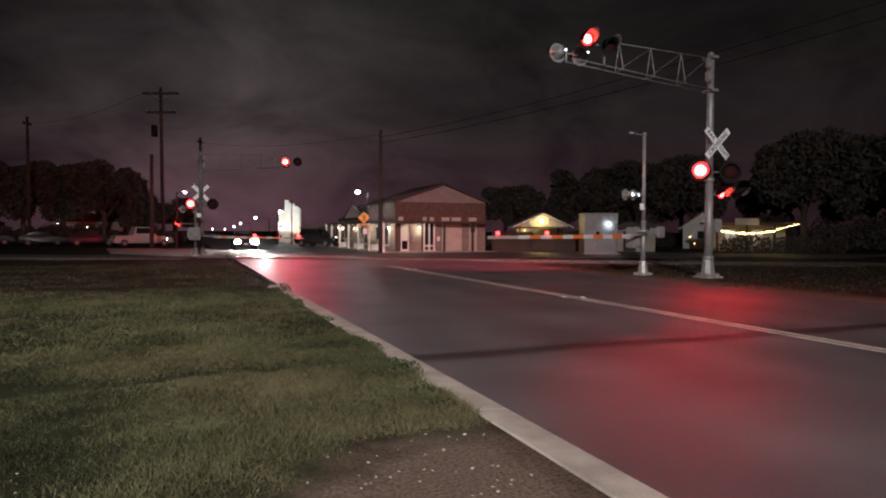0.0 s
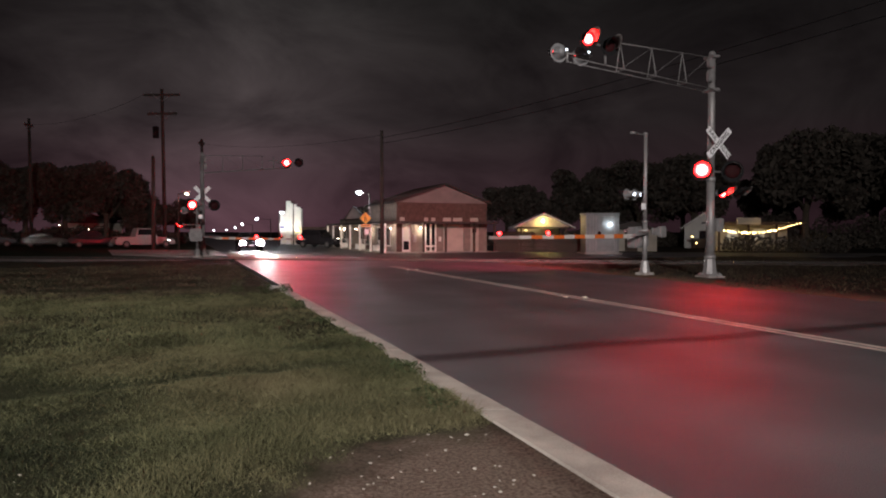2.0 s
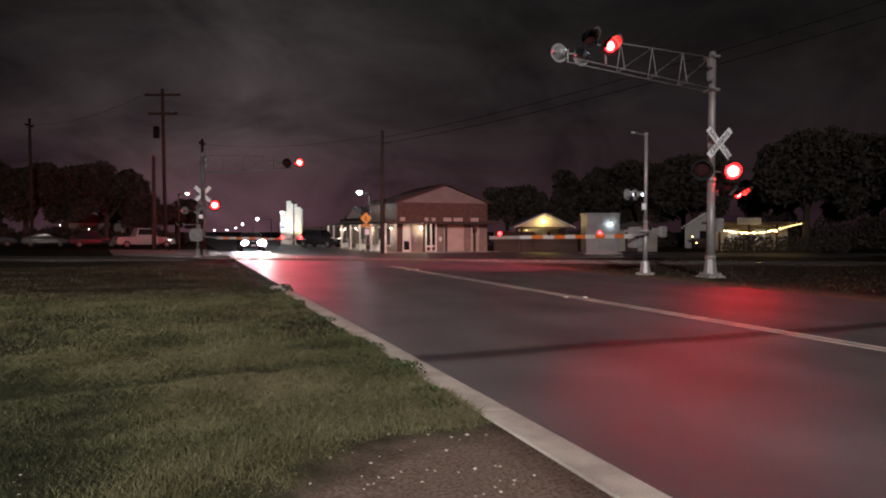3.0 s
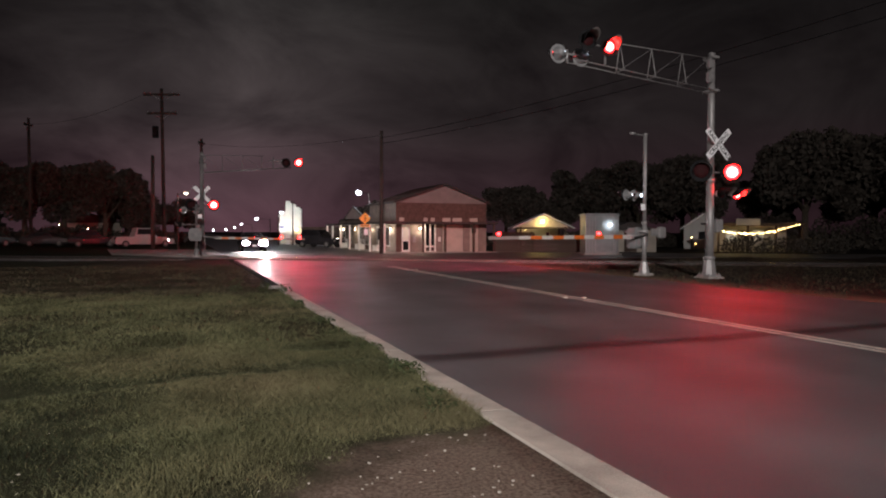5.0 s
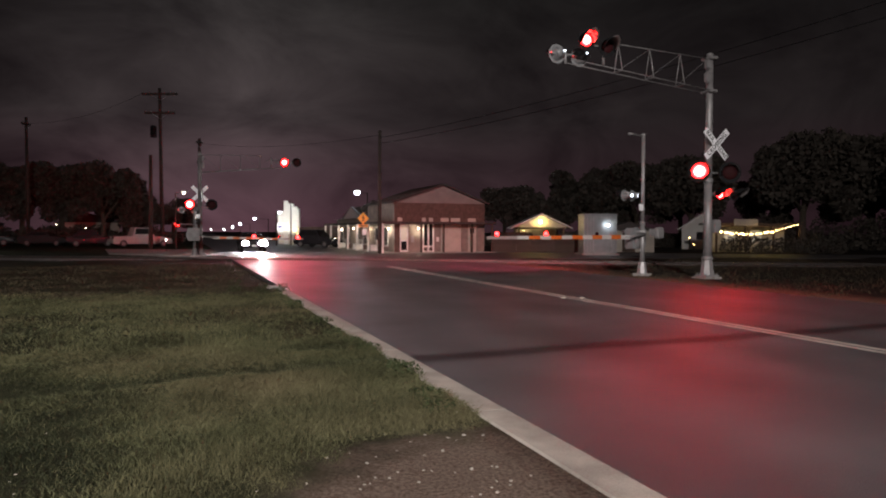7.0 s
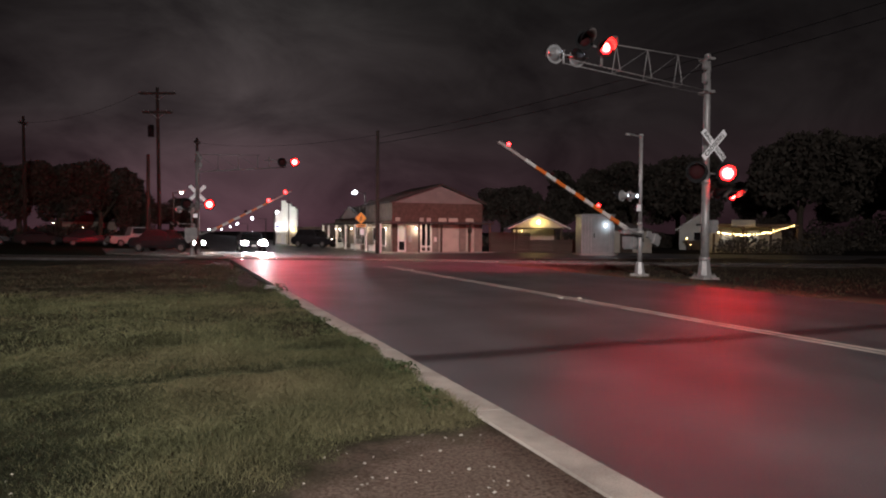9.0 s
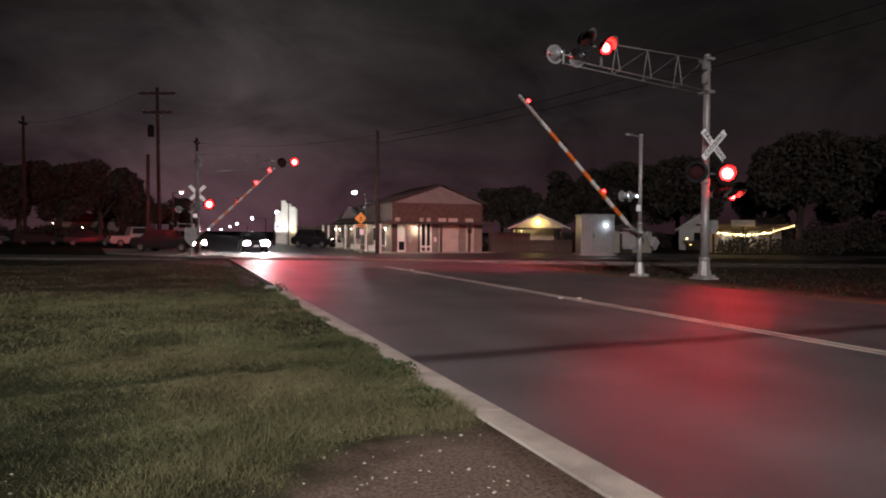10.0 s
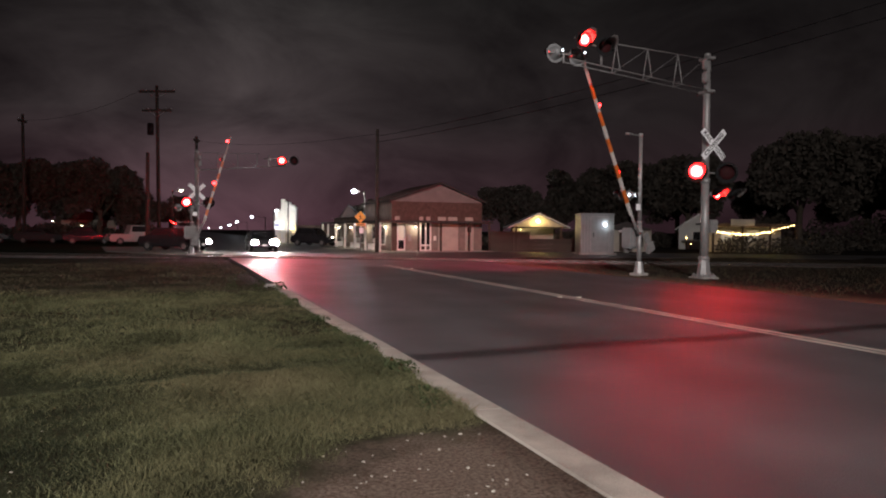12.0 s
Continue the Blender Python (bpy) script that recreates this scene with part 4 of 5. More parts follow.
def patio():
    s = thing("patio_bar", pose(38.45, 40.87, 0, 0, 0, -21), "roadside patio bar hung with warm string lights", "building")
    part("wall", box(B(), 0.6, 7.2, 3.0, 3.15, -0.2, 2.2), STUCCO, s, "warm-lit stucco wall")
    part("roof", box(B(), 0.3, 7.4, 0.2, 3.4, 2.18, 2.32), ROOF, s, "flat dark roof")
    part("fascia", box(B(), 0.3, 7.4, 0.14, 0.195, 2.06, 2.31, bev=0.008), DARK_WOOD, s, "dark fascia lit by the bulbs")
    part("sign_board", box(B(), 1.75, 3.6, 0.0, 0.08, 2.10, 2.62, bev=0.01), STUCCO, s, "blank cream sign board")
    for x in (0.5, 2.8, 5.0, 7.1):
        part("post", box(B(), x - 0.07, x + 0.07, 0.3, 0.44, -0.1, 2.18), DARK_WOOD, s)
    for x in (2.2, 4.4):
        w = part("window", box(B(), x, x + 0.9, 2.94, 2.998, 0.8, 1.8), TRIM, s)
        part("pane", box(B(), x + 0.08, x + 0.82, 2.925, 2.938, 0.88, 1.72), LIT_WINDOW, w)
    st = thing("string_lights", pose(38.45, 40.87, 0, 0, 0, -21), "swag of warm glowing bulbs under the patio roof", "string lights")
    pts = []
    for i in range(30):
        k = i / 29
        x = 0.1 + 6.6 * k
        z = 1.72 - 0.26 * math.sin(math.pi * min(1, k * 1.25)) + 0.45 * max(0, k - 0.72) / 0.28
        pts.append((x, 0.12 + random.uniform(-0.08, 0.08), z + random.uniform(-0.04, 0.04)))
    for i, p in enumerate(pts):
        part("bulb", ball(B(), p, random.choice((0.05, 0.065, 0.08, 0.045)), sub=1), WARM_BULB, st)
    bm = B()
    for a, b in zip(pts, pts[1:]):
        rod(bm, (a[0], a[1], a[2] + 0.08), (b[0], b[1], b[2] + 0.08), 0.01, seg=4)
    part("cable", bm, BLACK, st)
    for k in range(3):
        part("bulb", ball(B(), (-0.1, 0.1, 1.35 - k * 0.42), 0.07, sub=1), WARM_BULB, st)
    base = pose(38.45, 40.87, 0, 0, 0, -21)
    for x in (1.2, 3.4, 6.0):
        lamp("string_light_glow", "POINT", base @ pose(x, -0.15, 1.75), 11, (1.0, 0.66, 0.26), 0.25)
    hedge = thing("patio_hedge", base, "dark clipped shrubs before the patio", "hedge", kind="stuff")
    leaf_cloud("crown", [((x, -1.1 + random.uniform(-.3, .3), 0.55), (0.9, 0.6, random.uniform(0.65, 0.9))) for x in (0.9, 1.8, 2.8, 4.1, 5.3, 6.6, 7.8, 9.0)], 2600, 0.10, hedge, LEAF)


def leaf_cloud(name, lobes, count, size, parent, material, seed=1):
    """Many small leaves scattered over the outer part of several lobes."""
    rng = np.random.default_rng(seed)
    w = np.array([a[1][0] * a[1][1] * a[1][2] for a in lobes]) ** 0.7
    pick = rng.choice(len(lobes), count, p=w / w.sum())
    c = np.array([a[0] for a in lobes])[pick]
    r = np.array([a[1] for a in lobes])[pick]
    d = rng.normal(size=(count, 3))
    d /= np.linalg.norm(d, axis=1)[:, None]
    rad = 0.45 + 0.65 * rng.random(count) ** 0.6
    p = c + d * r * rad[:, None]
    u = rng.normal(size=(count, 3))
    u /= np.linalg.norm(u, axis=1)[:, None]
    v = np.cross(u, rng.normal(size=(count, 3)))
    v /= np.linalg.norm(v, axis=1)[:, None]
    s = size * (0.6 + 0.9 * rng.random(count))[:, None]
    q = np.stack([p - u * s, p + v * s * 0.55, p + u * s, p - v * s * 0.55], 1).reshape(-1, 3)
    me = bpy.data.meshes.new(name)
    me.from_pydata(q.tolist(), [], np.arange(count * 4).reshape(-1, 4).tolist())
    me.materials.append(material)
    ob = new(name, me)
    ob.parent = parent
    return ob


patio()


def tree_data(seed, h, spread):
    rnd = random.Random(seed)
    t = thing("tree", pose(0, -500, 0), "dark broadleaf tree against the night sky", "tree", "trees")
    bm = B()
    rod(bm, (0, 0, -0.3), (0.1, 0, h * 0.38), 0.34, 0.24, 10)
    limbs = []
    for k in range(7):
        a = k * 0.9 + rnd.random()
        p0 = Vector((0.1, 0, h * (0.28 + 0.02 * k)))
        p1 = Vector((math.cos(a) * spread * rnd.uniform(0.3, 0.55), math.sin(a) * spread * rnd.uniform(0.3, 0.55), h * rnd.uniform(0.5, 0.8)))
        rod(bm, p0, p1, 0.14, 0.05, 6)
        limbs.append(p1)
    part("trunk", bm, BARK, t)
    lobes = [((p.x, p.y, p.z), (spread * rnd.uniform(0.28, 0.42), spread * rnd.uniform(0.28, 0.42), h * rnd.uniform(0.13, 0.2))) for p in limbs]
    for k in range(9):
        a = rnd.random() * 6.28
        rr = spread * rnd.uniform(0.2, 0.8)
        lobes.append(((math.cos(a) * rr, math.sin(a) * rr, h * rnd.uniform(0.38, 0.86)), (spread * rnd.uniform(0.18, 0.34), spread * rnd.uniform(0.18, 0.34), h * rnd.uniform(0.08, 0.15))))
    leaf_cloud("crown", lobes, 12000, 0.20 * spread / 5, t, LEAF, seed)
    return t


def trees():
    kinds = [tree_data(3, 9.0, 5.0), tree_data(8, 10.5, 6.0), tree_data(15, 7.5, 4.6)]
    rows = [(1, -9, 92, 0.95), (0, -18, 94, 1.1), (2, -27, 97, 1.2), (2, -4, 94, 0.85), (1, -37, 99, 1.0), (0, 35, 70, 0.8), (2, 44, 66, 1.15), (1, 48, 54, 0.9), (2, 66, 48, 1.3), (0, -14, 96, 1.15), (1, -22, 100, 1.0), (2, -7, 98, 1.0), (1, -32, 108, 1.1), (0, -42, 104, 1.0), (2, -1, 104, 0.9),
            (2, 31, 76, 0.85), (1, 41, 62, 0.82), (0, 46, 60, 1.05), (2, 37, 64, 0.85), (1, 52, 60, 0.95), (0, 58, 54, 0.85), (2, 27, 66, 0.75),
            (1, 54, 46, 1.05), (0, 62, 42, 1.3), (1, 68, 36, 1.15), (2, 58, 34, 1.25), (0, 72, 28, 1.2),
            (2, 22.5, 84, 0.8), (0, 25, 72, 0.7)]
    used = set()
    for k, x, y, s in rows:
        m = pose(x, y, -0.05, 0, 0, random.uniform(0, 360))
        if k in used:
            o = copy_thing(kinds[k], m)
        else:
            used.add(k)
            o = kinds[k]
            o.matrix_basis = m
        o.scale = (s, s, s)


trees()


def undergrowth():
    rng = random.Random(21)
    for x0, y0, x1, y1, h, label in ((34, 62, 56, 54, 1.6, "dark brush under the trees beyond the track"), (50, 52, 84, 24, 2.6, "dark brush under the trees beside the track"),
                                     (-48, 100, 0, 92, 1.8, "dark brush at the edge of the lot"), (22, 74, 34, 66, 1.5, "dark brush behind the shop")):
        g = thing("brush", pose(x0, y0, 0), label, "bushes", "brush", "stuff")
        n = int(math.hypot(x1 - x0, y1 - y0) / 1.3)
        lobes = []
        for i in range(n):
            k = i / n
            hh = h * rng.uniform(0.6, 1.25)
            lobes.append((((x1 - x0) * k + rng.uniform(-.6, .6), (y1 - y0) * k + rng.uniform(-.8, .8), hh * 0.45), (1.3, 1.1, hh * 0.6)))
        leaf_cloud("crown", lobes, n * 520, 0.16, g, LEAF, 30 + int(h * 10))


undergrowth()

# ---- poles, wires, street lamps, signs ----
def utility_pole(x, y, h, lean, label, arms=(), transformer=0.0, r=0.20):
    s = thing("utility_pole", pose(x, y, 0, 0, lean, 0), label, "utility pole", "utility poles")
    part("pole", rod(B(), (0, 0, -0.4), (0, 0, h), r, r * 0.72, 12), WOOD_POLE, s, "dark creosoted pole")
    for z, w, turn in arms:
        a = part("cross_arm", box(B(), -w, w, -0.07, 0.07, -0.11, 0.11, bev=0.01), WOOD_POLE, s, "", pose(0, -0.17, z, 0, 0, turn))
        for k in (-0.95, -0.6, 0.6, 0.95):
            part("insulator", rod(B(), (k * w, 0, 0.07), (k * w, 0, 0.25), 0.05, 0.03, 8), GALV, a)
        part("brace", rod(B(), (-w * 0.5, -0.17, z - 0.05), (0, -0.12, z - 0.6), 0.02, seg=5), GALV, s)
        part("brace", rod(B(), (w * 0.5, -0.17, z - 0.05), (0, -0.12, z - 0.6), 0.02, seg=5), GALV, s)
    if transformer:
        bm = rod(B(), (-0.62, -0.1, transformer - 0.55), (-0.62, -0.1, transformer + 0.5), 0.30, 0.30, 16)
        ball(bm, (-0.62, -0.1, transformer + 0.5), 0.30, 1, 1, 0.4)
        part("transformer", bm, BLACK, s, "dark can transformer")
    return s


utility_pole(-1.75, 72.0, 15.6, -0.6, "tall wooden utility pole with two cross arms and a transformer", ((15.0, 1.75, -20), (13.15, 1.45, -20)), 11.3)
utility_pole(-2.55, 65.3, 8.3, 0.3, "short dark wooden pole beside the lot")
utility_pole(2.0, 80.0, 11.9, -0.3, "distant wooden utility pole with a small cross arm", ((11.4, 0.6, 60), (9.2, 0.5, 60)))
utility_pole(-16.0, 87.0, 14.2, -0.4, "distant wooden utility pole at the wood's edge", ((13.4, 0.8, 70), ))
utility_pole(12.95, 45.35, 8.6, 0.1, "plain wooden utility pole before the brick shop", r=0.15)


def wire(name, a, b, sag, label, r=0.018):
    c = bpy.data.curves.new(name, "CURVE")
    c.dimensions, c.bevel_depth, c.bevel_resolution = "3D", r, 1
    sp = c.splines.new("POLY")
    n = 20
    sp.points.add(n)
    for i in range(n + 1):
        k = i / n
        p = Vector(a).lerp(Vector(b), k)
        p.z -= sag * 4 * k * (1 - k)
        sp.points[i].co = (*p, 1)
    c.materials.append(BLACK)
    return tagged(new(name, c), label, "cable", "overhead cables")


wire("overhead_cable", (12.95, 45.3, 8.1), (25.5, 6.0, 10.6), 0.7, "thin dark overhead cable")
wire("overhead_cable", (12.95, 45.3, 7.7), (25.5, 6.0, 10.0), 0.7, "thin dark overhead cable")
wire("overhead_cable", (-3.3, 72.5, 15.2), (-16, 87, 13.5), 0.8, "thin dark overhead cable", 0.014)
wire("overhead_cable", (2.0, 80, 11.4), (12.95, 45.4, 8.3), 0.6, "thin dark overhead cable", 0.012)


def street_lamp(x, y, h, reach, turn, bulb, label, power=0.0, size=0.24):
    s = thing("street_lamp", pose(x, y, 0, 0, 0, turn), label, "street lamp", "street lamps")
    part("pole", rod(B(), (0, 0, -0.2), (0, 0, h), 0.09, 0.06, 10), WOOD_POLE, s)
    part("arm", rod(B(), (0, 0, h - 0.1), (reach, 0, h + 0.1), 0.03, seg=8), WOOD_POLE, s)
    hd = part("lamp_head", box(B(), reach - 0.25, reach + 0.35, -0.13, 0.13, h + 0.06, h + 0.2, bev=0.03), GALV, s)
    part("bulb", ball(B(), (reach, 0, h), size, 1, 1, 0.8), bulb, hd, "glowing lamp glass")
    if power:
        lamp("street_lamp_light", "POINT", pose(x, y, 0, 0, 0, turn) @ pose(reach, 0, h - size - 0.1), power, (0.85, 0.9, 1.0), 0.2)
    return s


street_lamp(19.3, 72.5, 5.85, -1.2, 0, COOL_BULB, "bright white street lamp behind the brick shop", 1100, 0.27)
street_lamp(-0.45, 64.5, 4.95, 0.7, 0, PORCH_BULB, "lot lamp on a slim pole", 30, 0.14)
street_lamp(9.6, 74.0, 3.6, 0.3, 0, COOL_BULB, "street lamp beside the white storefront", 40, 0.15)
street_lamp(13.4, 113.7, 3.6, -2.2, 0, COOL_BULB, "distant street lamp on the main road", 0, 0.22)
street_lamp(14.4, 156.0, 3.15, -2.2, 0, COOL_BULB, "distant street lamp on the main road", 0, 0.24)
street_lamp(16.5, 209.0, 2.7, -2.2, 0, COOL_BULB, "distant street lamp on the main road", 0, 0.25)
street_lamp(17.0, 262.0, 2.1, -2.2, 0, COOL_BULB, "distant street lamp on the main road", 0, 0.24)
street_lamp(13.5, 285.0, 2.0, -2.2, 0, COOL_BULB, "distant street lamp on the main road", 0, 0.24)


def slim_pole():
    s = thing("slim_pole", pose(11.35, 75.4, 0), "slim dark sign pole before the white storefront", "pole")
    part("shaft", rod(B(), (0, 0, -0.2), (0, 0, 4.9), 0.075, 0.055, 10), WOOD_POLE, s)
    part("cap", ball(B(), (0, 0, 4.9), 0.07, 1, 1, 0.6), BLACK, s)


slim_pole()


def pedestrian_sign():
    s = thing("pedestrian_crossing_sign", pose(12.0, 46.2, 0, 0, 0, -8), "yellow diamond pedestrian sign over an orange plate on a post", "road sign")
    part("post", rod(B(), (0, 0.03, -0.1), (0, 0.03, 2.85), 0.03, seg=8), GALV, s)
    d = part("plate", box(B(), -0.30, 0.30, -0.006, 0.006, -0.30, 0.30, bev=0.004), SIGN_YELLOW, s, "yellow diamond plate", pose(0, -0.02, 2.48, 0, 45, 0))
    fig = B()
    ball(fig, (0.0, -0.03, 2.66), 0.045, 1, 0.2, 1, 1)
    for a, b in (((0, 2.6), (0.0, 2.42)), ((0, 2.42), (-0.1, 2.27)), ((0, 2.42), (0.09, 2.27)), ((0, 2.56), (-0.1, 2.46)), ((0, 2.56), (0.1, 2.48))):
        rod(fig, (a[0], -0.03, a[1]), (b[0], -0.03, b[1]), 0.022, seg=6)
    part("pictogram", fig, SIGN_BLACK, s, "plain black walking pictogram")
    p = part("plate", box(B(), -0.34, 0.34, -0.026, -0.014, 1.86, 2.06, bev=0.004), SIGN_ORANGE, s, "orange supplementary plate")
    part("bar", box(B(), -0.26, 0.26, -0.031, -0.027, 1.93, 1.99), SIGN_BLACK, p)
    part("plate", box(B(), -0.08, 0.22, -0.024, -0.014, 1.32, 1.72, bev=0.004), SIGN_WHITE, s, "small white plate")


pedestrian_sign()


def storefront():
    """A far white false-front with stepped parapet, lit from below."""
    s = thing("white_storefront", pose(10.75, 81.6, 0, 0, 0, -21), "white stepped false-front building lit at night", "building")
    s.scale = (0.953, 1, 0.985)
    part("wall", poly(B(), [(0, 1.2), (2.6, 1.2), (2.6, 4.2), (2.35, 4.2), (2.35, 4.45), (1.85, 4.45), (1.85, 4.8), (1.3, 4.8), (1.3, 5.0), (0.75, 5.0), (0.75, 3.9), (0, 3.9)], 0.9, "y"), WHITE_WALL, s, "white lit facade")
    part("pilaster", box(B(), 0.75, 1.3, -0.15, -0.002, -0.1, 5.25, bev=0.02), WHITE_WALL, s)
    for x0, x1, z in ((0.0, 0.75, 3.9), (1.3, 1.85, 4.8), (1.85, 2.35, 4.45), (2.35, 2.62, 4.2)):
        part("coping", box(B(), x0 + 0.004, x1 - 0.004, -0.08, 0.95, z + 0.002, z + 0.10, bev=0.01), TRIM, s)
    part("base_wall", box(B(), 0.0, 2.6, 0.02, 0.9, -0.2, 1.19), STUCCO, s)
    w = part("window", box(B(), 0.1, 0.8, -0.04, 0.018, 0.1, 1.15), TRIM, s)
    part("pane", box(B(), 0.17, 0.73, -0.055, -0.042, 0.17, 1.08), LIT_WINDOW, w)
    sg = part("sign", box(B(), -0.05, 0.75, -0.5, -0.42, 1.5, 2.6, bev=0.01), SIGN_WHITE, s, "small blank hanging sign")
    part("bar", box(B(), 0.1, 0.6, -0.515, -0.502, 2.0, 2.2), mat("sign_blue", (0.10, 0.12, 0.35), 0.5), sg)
    base = pose(10.75, 81.6, 0, 0, 0, -21)
    lamp("facade_light", "SPOT", look(base @ Vector((1.0, -2.4, 0.9)), base @ Vector((1.0, 0, 3.3))), 620, (1.0, 0.95, 0.86), 0.15, 76, 0.9)
    part("bulb", ball(B(), (2.2, -0.4, 1.75), 0.15), YELLOW_BULB, s, "yellow entrance lamp")
    part("annex", box(B(), 2.61, 9.0, 0.5, 6.0, -0.2, 2.1), DARK_WOOD, s, "dim low annex")


storefront()


# ---- vehicles ----
def car_shape(bm, L, W, H, cab, bed=False):
    """A car body from cross-sections along its length; the front points along -y."""
    half = W / 2
    prof = [(-L / 2, 0.42, 0.62, 0.86), (-L / 2 + 0.12, 0.30, 0.82, 0.95), (-L / 2 + 0.9, 0.28, 0.98, 1.0), (cab[0], 0.28, 1.04, 1.0), (cab[1], 0.28, H, 0.82), (cab[2], 0.28, H + 0.02, 0.82),
            (cab[3], 0.28, 1.06, 0.98), (L / 2 - 0.15, 0.30, 1.02, 0.97), (L / 2, 0.42, 0.72, 0.9)]
    rings = []
    for y, z0, z1, k in prof:
        belt = min(z1, 1.0)
        pts = [(-half * 0.92, z0), (-half, z0 + 0.15), (-half, belt * 0.82), (-half * (0.97 if z1 < 1.2 else 0.93), belt),
               (-half * k * 0.86, z1 - 0.03), (-half * k * 0.7, z1)]
        pts = pts + [(-x, z) for x, z in reversed(pts)]
        rings.append([bm.verts.new((x, y, z)) for x, z in pts])
    for a, b in zip(rings, rings[1:]):
        for i in range(len(a)):
            f = bm.faces.new((a[i], a[(i + 1) % len(a)], b[(i + 1) % len(a)], b[i]))
            f.smooth = False
    bm.faces.new(rings[0])
    bm.faces.new(rings[-1])
    bmesh.ops.recalc_face_normals(bm, faces=bm.faces[:])
    return bm


def vehicle(name, m, label, paint, L=4.6, W=1.85, H=1.46, cab=(-0.85, -0.25, 1.1, 1.75), lit=None, category="car", tail=False, big=0.10):
    s = thing(name, m, label, category, "cars")
    part("body", car_shape(B(), L, W, H, cab), paint, s)
    k = W / 2
    for sx in (-1, 1):
        bm = poly(B(), [(cab[0] + 0.18, 1.04), (cab[1] + 0.06, H - 0.10), (cab[2] - 0.05, H - 0.09), (cab[3] - 0.2, 1.05)], 0.012, "x")
        part("side_window", bm, GLASS_DARK, s, "", pose(sx * k * 0.87, 0, 0.0))
        for y in (-L / 2 + 0.85, L / 2 - 0.9):
            w = part("wheel", rod(B(), (-0.11, 0, 0), (0.11, 0, 0), 0.33, seg=20), RUBBER, s, "black tyre", pose(sx * (k - 0.09), y, 0.33))
            part("rim", rod(B(), (sx * 0.10, 0, 0), (sx * 0.118, 0, 0), 0.2, seg=14), DIMMED_STEEL, w)
        if lit:
            part("headlight", ball(B(), (sx * (k - 0.28), -L / 2 - 0.0, 0.64), big * (1.15 if sx > 0 else 0.85), 1.25, 0.28, 0.95), lit, s, "blazing headlight")
        else:
            part("headlight", ball(B(), (sx * (k - 0.28), -L / 2 + 0.06, 0.70), 0.11, 1.25, 0.6, 0.8), CHROME, s)
        part("tail_lamp", box(B(), sx * (k - 0.32) - 0.12, sx * (k - 0.32) + 0.12, L / 2 - 0.1, L / 2 + 0.01, 0.78, 0.95), TAIL if tail else LENS_DARK, s)
        part("mirror", ball(B(), (sx * (k + 0.08), cab[0] + 0.35, 1.08), 0.09, 1.2, 0.6, 0.8, 1), paint, s)
    bm = B()
    z = 1.05
    vs = [bm.verts.new(p) for p in ((-k * 0.82, cab[0] + 0.05, z), (k * 0.82, cab[0] + 0.05, z), (k * 0.66, cab[1] - 0.03, H - 0.04), (-k * 0.66, cab[1] - 0.03, H - 0.04))]
    f = bm.faces.new(vs)
    e = bmesh.ops.extrude_face_region(bm, geom=[f])
    for v in e["geom"]:
        if isinstance(v, bmesh.types.BMVert):
            v.co += Vector((0, -0.02, 0.015))
    part("windscreen", bm, GLASS_DARK, s)
    part("bumper", box(B(), -k * 0.88, k * 0.88, -L / 2 - 0.06, -L / 2 + 0.1, 0.34, 0.56, bev=0.04), paint, s)
    part("grille", box(B(), -0.38, 0.38, -L / 2 - 0.03, -L / 2 + 0.1, 0.60, 0.74, bev=0.01), BLACK, s)
    part("front_plate", box(B(), -0.16, 0.16, -L / 2 - 0.075, -L / 2 - 0.062, 0.40, 0.52), TRIM, s)
    return s


front_car = vehicle("car", pose(5.0, 57, 0), "dark car creeping towards the crossing with blazing headlights", CAR_DARK, lit=HEADLIGHT, big=0.22)
second_car = vehicle("car", pose(-6, 55, 0, 0, 0, 90), "grey car turning in behind the far gate with lit headlights", CAR_DARK, L=5.0, H=1.6, lit=HEADLIGHT_DIM, big=0.19)
vehicle("pickup_truck", pose(-3.7, 71.0, 0, 0, 0, 110), "white pickup truck parked by the lot", CAR_WHITE, L=5.4, W=1.95, H=1.85, cab=(-1.1, -0.55, 0.7, 0.95), category="truck")
vehicle("car", pose(12.3, 64.5, 0, 0, 0, 40), "dark car parked at the kerb past the crossing", CAR_DARK, L=4.7, H=1.7, cab=(-0.85, -0.25, 1.6, 2.0))
for x, y, a, p in ((-8.5, 76, 100, CAR_DARK), (-13.0, 79, 75, CAR_GREY), (-18.5, 81, 95, CAR_DARK), (-23.5, 83, 80, CAR_GREY), (-28.5, 85, 100, CAR_DARK)):
    vehicle("car", pose(x, y, -0.05, 0, 0, a), "dark car parked in the unlit lot", p, H=random.choice((1.45, 1.7)))
# a few distant lights at the lot; some stand for glints on cars
for x, y, z, r, m in ((-14.0, 92, 2.3, 0.05, PORCH_BULB), (-11.0, 93, 1.85, 0.06, PORCH_BULB), (-22.0, 88, 1.3, 0.09, COOL_BULB), (-27.5, 90, 1.5, 0.08, COOL_BULB), (-1.1, 56.0, 0.85, 0.05, COOL_BULB),
                      (42.6, 48.0, 1.1, 0.06, WARM_BULB), (42.2, 47.0, 0.55, 0.045, WARM_BULB), (43.6, 46.0, 0.55, 0.045, WARM_BULB)):
    o = thing("light_point", pose(x, y, 0), "small glowing point on an added stake", "lamp", "yard lights")
    part("stake", rod(B(), (0, 0, -0.1), (0, 0, z), 0.03, seg=6), BLACK, o)
    part("bulb", ball(B(), (0, 0, z), r, sub=2), m, o)


